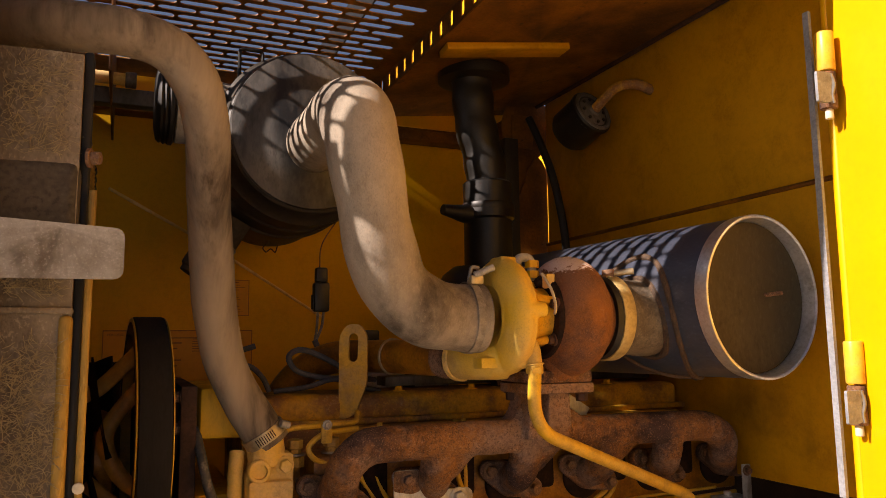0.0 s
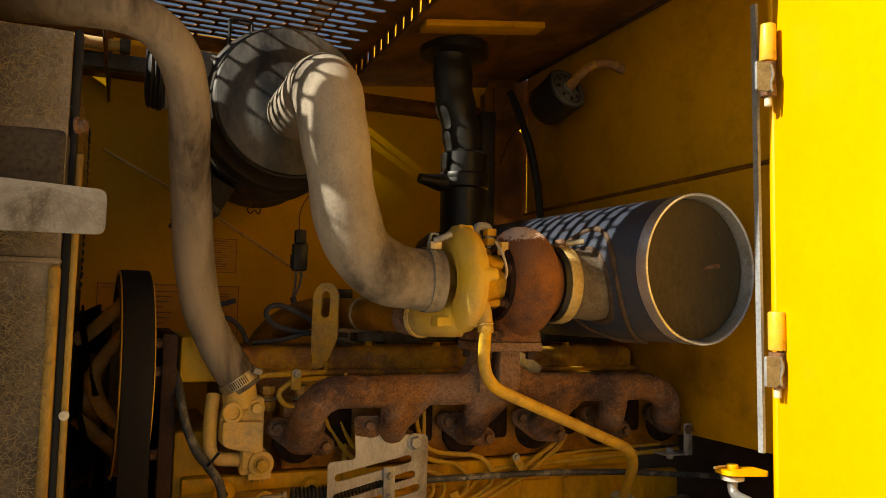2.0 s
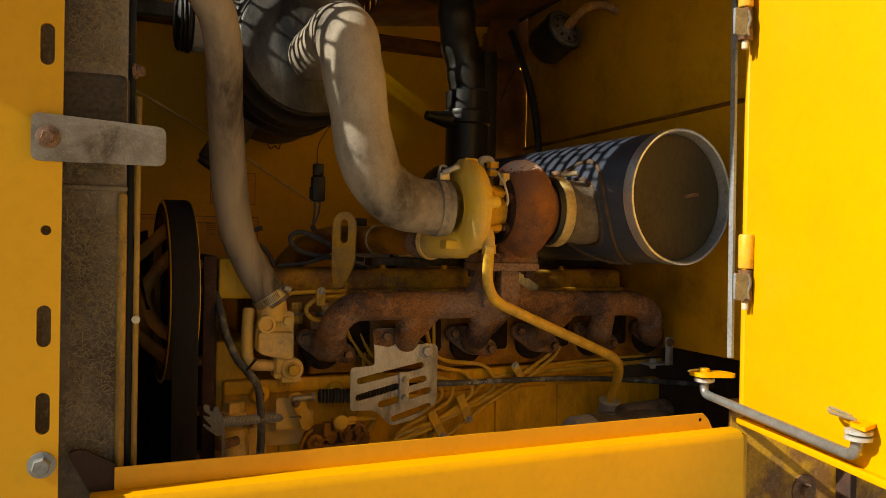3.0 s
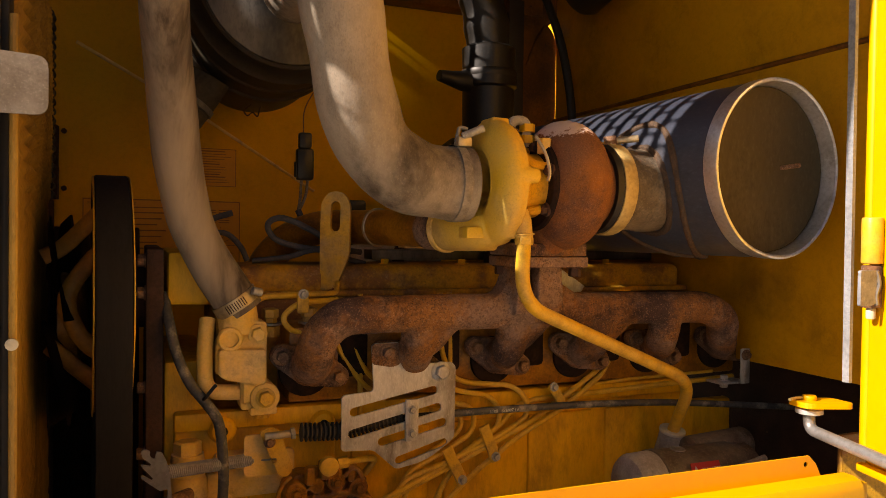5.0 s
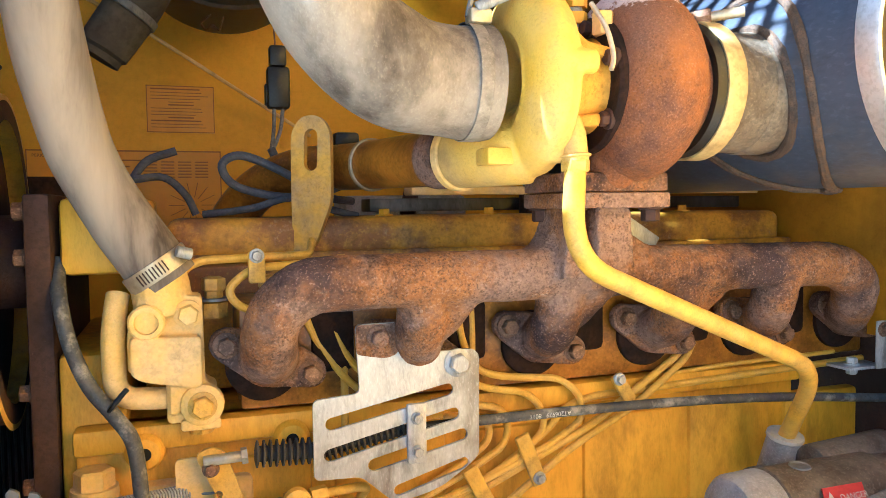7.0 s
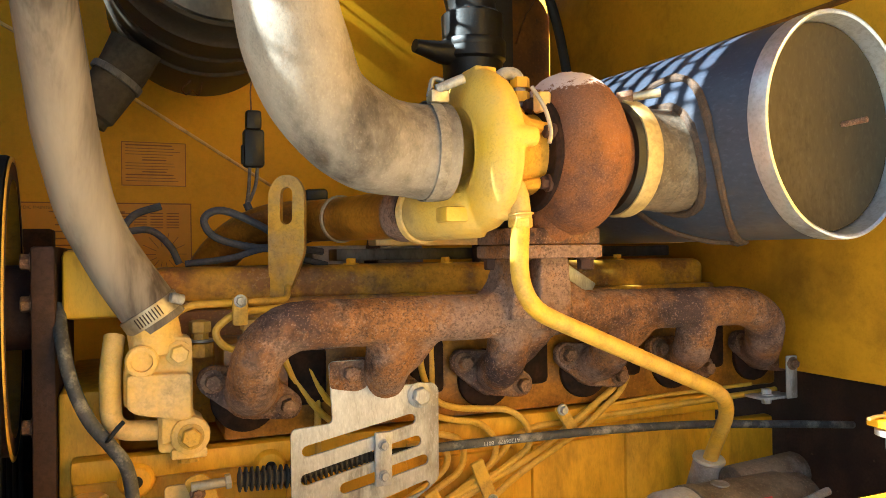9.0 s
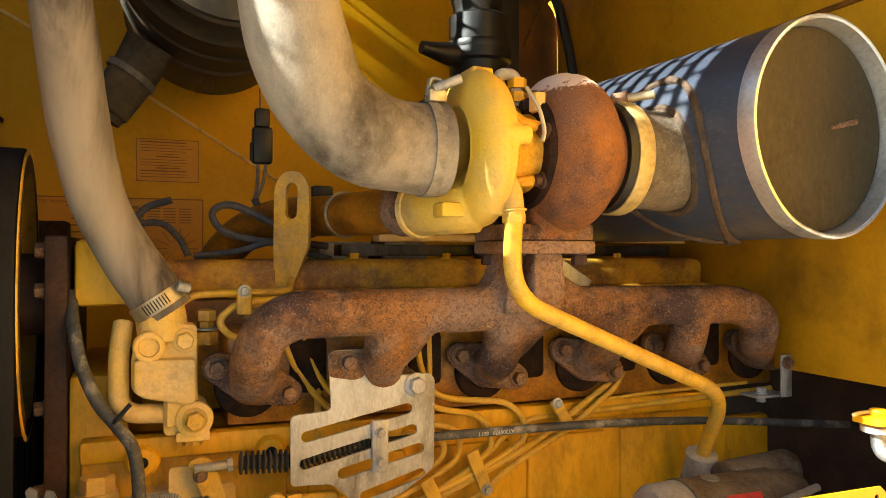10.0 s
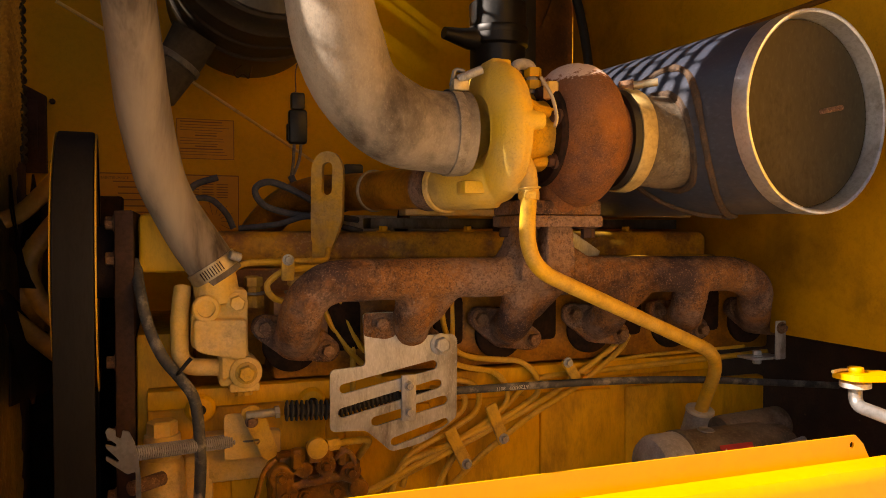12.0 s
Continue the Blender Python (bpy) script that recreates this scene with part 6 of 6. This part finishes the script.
def fuel_filter():
    f = thing("spin_on_filter", (1.10, 1.62, 2.26), "black spin-on filter with a worn yellow bent pipe", "filter")
    o, ax = Vector((1.108, 1.600, 2.292)), Vector((-0.20, 0.90, -0.38)).normalized()
    part("canister", lathe(B(), o, ax, [(0, 0.056), (0.004, 0.060), (0.012, 0.060), (0.014, 0.057), (0.085, 0.057), (0.10, 0.047), (0.104, 0.02)], 40), BLACK, f)
    part("top_plate", lathe(B(), o, ax, [(0.001, 0.056), (-0.004, 0.055), (-0.004, 0.048), (0.001, 0.044), (-0.003, 0.032), (-0.004, 0.016), (-0.010, 0.014)], 36), BLACK_DUSTY, f)
    for k in range(8):
        a = 2 * math.pi * k / 8
        u, v, w = basis(ax)
        part("port", cyl(B(), o - ax * 0.001 + (u * math.cos(a) + v * math.sin(a)) * 0.033, o - ax * 0.0055 + (u * math.cos(a) + v * math.sin(a)) * 0.033, 0.0045, seg=10), BLACK, f)
    part("pipe", tube(B(), spline([o - ax * 0.004, o - ax * 0.030 + Vector((0.008, 0, 0.012)), (1.140, 1.545, 2.338), (1.175, 1.515, 2.342), (1.212, 1.50, 2.325)], 7), 0.0125, 16), COVER, f, "worn yellow bent pipe")
    return f


def corner_hose():
    h = solo("drain_hose", tube(B(), spline([(1.10, 1.90, 2.36), (1.125, 1.88, 2.28), (1.15, 1.86, 2.18), (1.165, 1.84, 2.05), (1.17, 1.83, 1.92)], 6), 0.011, 12), RUBBER, (1.12, 1.88, 2.2), "thin black rubber hose in the corner", "hose")
    solo("corner_bracket", box(B(), 0.925, 0.965, 1.72, 1.76, 1.85, 2.24, 0.004), BLACK, (0.945, 1.74, 1.9), "black upright steel strip", "bracket")
    return h


def brace_rod():
    r = solo("dipstick_tube", tube(B(), [(0.025, 1.80, 2.06), (0.25, 1.92, 1.96), (0.548, 2.05, 1.80)], 0.0038, 8), CAST_YELLOW, (0.2, 1.9, 1.95), "thin straight yellow tube across the panel", "tube")
    return r


def starter():
    s = thing("starter_motor", (0.95, 1.15, 1.3), "dusty grey cylindrical starter motor with warning decal", "starter")
    a, ax = Vector((0.846, 1.165, 1.315)), Vector((1, 0.02, 0.0)).normalized()
    part("end_cover", lathe(B(), a, ax, [(0, 0.03), (0.004, 0.045), (0.012, 0.050), (0.05, 0.051)], 36), GREY_TANK, s, "grey rounded end cover")
    part("body", lathe(B(), a + ax * 0.05, ax, [(0, 0.050), (0.002, 0.053), (0.012, 0.053), (0.014, 0.051), (0.16, 0.051), (0.163, 0.047), (0.20, 0.045)], 40), GRIME_GREY, s, "grimy brown grey motor body")
    part("solenoid", cyl(B(), (1.00, 1.20, 1.345), (1.13, 1.205, 1.350), 0.028, seg=24, bevel=0.006), GRIME_GREY, s)
    part("tie_rod", tube(B(), [(0.905, 1.113, 1.322), (0.98, 1.112, 1.332), (1.09, 1.118, 1.350)], 0.0055, 10), GREY_TANK, s)
    part("medallion", lathe(B(), (0.945, 1.162, 1.366), (0, -0.1, 1), [(0, 0.0125), (0.0015, 0.012), (0.0015, 0.010), (0.0006, 0.009)], 24), STEEL, s)
    bolt(s, (0.872, 1.118, 1.322), (0, -1, 0.1), BOLT_RUST, 0.012, 0.007)
    m = pose(0.969, 1.1178, 1.3370, -25, 0, 0)
    part("decal", box(B(), -0.029, 0.029, -0.0006, 0.0006, -0.018, 0.018, 0, m), RED, s, "red warning decal", smooth=0)
    words("DANGER", 0.0098, pose(0.958, 1.1148, 1.3405, 65, 0, 0), WHITE_PRINT, s)
    part("decal_strip", box(B(), -0.027, 0.027, -0.0014, -0.0008, -0.0155, -0.0035, 0, m), WHITE_PRINT, s, "pale lower field", smooth=0)
    part("warning_mark", sheet(B(), [(-0.026, 0.002), (-0.015, 0.002), (-0.0205, 0.013)], [], m @ Vector((0, -0.0008, 0)), (1, 0, 0), (0, 0.423, 0.906), 0.0006), WHITE_PRINT, s, "pale warning triangle", smooth=0)
    s.location += Vector((0.018, 0, -0.020))
    return s


def end_bracket():
    b = thing("line_bracket", (1.19, 1.28, 1.43), "small bent zinc bracket with bolts", "bracket")
    part("upright", box(B(), 1.178, 1.200, 1.248, 1.252, 1.424, 1.490, 0.002), ZINC, b)
    part("foot", box(B(), 1.135, 1.200, 1.252, 1.292, 1.424, 1.428, 0.001), ZINC, b)
    bolt(b, (1.160, 1.272, 1.428), (0, 0, 1), ZINC, 0.013, 0.008, 0.010)
    bolt(b, (1.160, 1.272, 1.424), (0, 0, -1), ZINC, 0.013, 0.008, 0.008)
    bolt(b, (1.189, 1.248, 1.478), (0, -1, 0), BOLT_RUST, 0.013, 0.007)
    return b


def heat_tab():
    return solo("bright_bracket", box(B(), 0.0, 0.062, -0.003, 0.003, -0.013, 0.013, 0.002, pose(0.790, 1.275, 1.632, 0, 32, 0)), ZINC, (0.80, 1.275, 1.62), "small pale metal tab behind the manifold", "bracket")


def decals():
    y = WALL_Y - 0.0015
    d = thing("service_decal", (0.3, y, 1.85), "amber service decal with faded brown print", "decal")
    part("paper", box(B(), 0.234, 0.361, y - 0.0005, y + 0.001, 1.804, 1.896, 0), DECAL, d, smooth=0)
    rnd = random.Random(11)
    for k in range(13):
        z = 1.888 - 0.0062 * k
        a = 0.008 if k not in (4, 5, 9) else 0.040
        b = rnd.uniform(0.085, 0.118) if a < 0.02 else 0.088
        part("bar", box(B(), 0.234 + a, 0.234 + b, y - 0.0012, y - 0.0006, z, z + (0.0026 if k in (0, 5, 9, 10) else 0.0013), 0), PRINT, d, smooth=0)
    for x0, x1, z0, z1 in ((0.234, 0.361, 1.804, 1.8055), (0.234, 0.361, 1.8945, 1.896), (0.234, 0.2355, 1.804, 1.896), (0.3595, 0.361, 1.804, 1.896)):
        part("border", box(B(), x0, x1, y - 0.0013, y - 0.0005, z0, z1, 0), PRINT, d, smooth=0)
    d = thing("maintenance_decal", (0.2, y, 1.7), "large amber maintenance chart decal with brown print", "decal")
    part("paper", box(B(), 0.02, 0.371, y - 0.0005, y + 0.001, 1.59, 1.768, 0), DECAL, d, smooth=0)
    for x0, x1, z0, z1 in ((0.02, 0.371, 1.7655, 1.768), (0.369, 0.371, 1.59, 1.768), (0.02, 0.022, 1.59, 1.768), (0.02, 0.371, 1.59, 1.592), (0.10, 0.24, 1.7475, 1.750)):
        part("border", box(B(), x0, x1, y - 0.0013, y - 0.0005, z0, z1, 0), PRINT, d, smooth=0)
    words("PERIODIC MAINTENANCE", 0.0088, pose(0.03, y - 0.0014, 1.754, 90, 0, 0), PRINT, d)
    for k in range(6):
        for j in range(4):
            part("bar", box(B(), 0.225 + 0.032 * j, 0.25 + 0.032 * j, y - 0.0012, y - 0.0006, 1.745 - 0.006 * k, 1.747 - 0.006 * k, 0), PRINT, d, smooth=0)
    for k in range(14):
        a = 2 * math.pi * k / 14
        c = Vector((0.315, y - 0.001, 1.66))
        part("ray", tube(B(), [c + Vector((math.cos(a), 0, math.sin(a))) * 0.016, c + Vector((math.cos(a), 0, math.sin(a))) * 0.046], 0.0006, 4), PRINT, d, smooth=0)
    for k in range(9):
        part("bar", box(B(), 0.11, 0.20 - 0.01 * (k % 3), y - 0.0012, y - 0.0006, 1.735 - 0.014 * k, 1.738 - 0.014 * k, 0), PRINT, d, smooth=0)


def wall_box():
    b = thing("wall_bracket", (-0.05, 2.06, 1.85), "rust brown folded bracket on the far panel", "bracket")
    out = [(-0.19, 1.762), (-0.028, 1.762), (-0.028, 1.926), (-0.075, 1.950), (-0.19, 1.950)]
    part("plate", sheet(B(), out, [], (0, 2.072, 0), (1, 0, 0), (0, 0, 1), 0.020), RUST_DARK, b)
    part("rib", box(B(), -0.062, -0.044, 2.046, 2.054, 1.79, 1.915, 0.002), RUST_DARK, b)
    for z in (1.788, 1.918):
        bolt(b, (-0.0185, 2.079, z), (0, -1, 0), RUST_DARK, 0.011, 0.006, 0.006)
    return b


lifting_eye(), charge_pipe(), connector(), wire_coil(), fuel_filter(), corner_hose(), brace_rod(), starter(), end_bracket(), heat_tab(), decals(), wall_box()


def dry_grass():
    rnd = random.Random(4)
    bm = B()
    for k in range(1500):
        z = rnd.choice((rnd.uniform(1.40, 1.74), rnd.uniform(1.48, 1.73), rnd.uniform(1.58, 1.72), rnd.uniform(1.785, 1.835), rnd.uniform(1.935, 2.04)))
        x, a, ln = rnd.uniform(-0.066, -0.004), rnd.uniform(-0.9, 0.9) + (1.57 if rnd.random() < 0.35 else 0), rnd.uniform(0.006, 0.020)
        d = Vector((math.cos(a), 0, math.sin(a))) * ln
        bow = Vector((-math.sin(a), 0, math.cos(a))) * ln * rnd.uniform(-0.25, 0.25)
        p = Vector((x, 0.9815 - rnd.uniform(0, 0.0022), z))
        pts = [p, p + d * 0.5 + bow, p + d]
        r = rnd.uniform(0.00018, 0.00034)
        rows = [[bm.verts.new(q + o * r) for o in (Vector((0, -1, 0)), Vector((-math.sin(a), 0.5, math.cos(a))), Vector((math.sin(a), 0.5, -math.cos(a))))] for q in pts]
        for u, v in zip(rows, rows[1:]):
            for m in range(3):
                bm.faces.new((u[m], u[(m + 1) % 3], v[(m + 1) % 3], v[m]))
    return solo("dry_grass", bm, STRAW, (0, 0.98, 1.6), "fine dry grass chaff stuck to the radiator side", "grass", kind="stuff", smooth=0)


dry_grass()
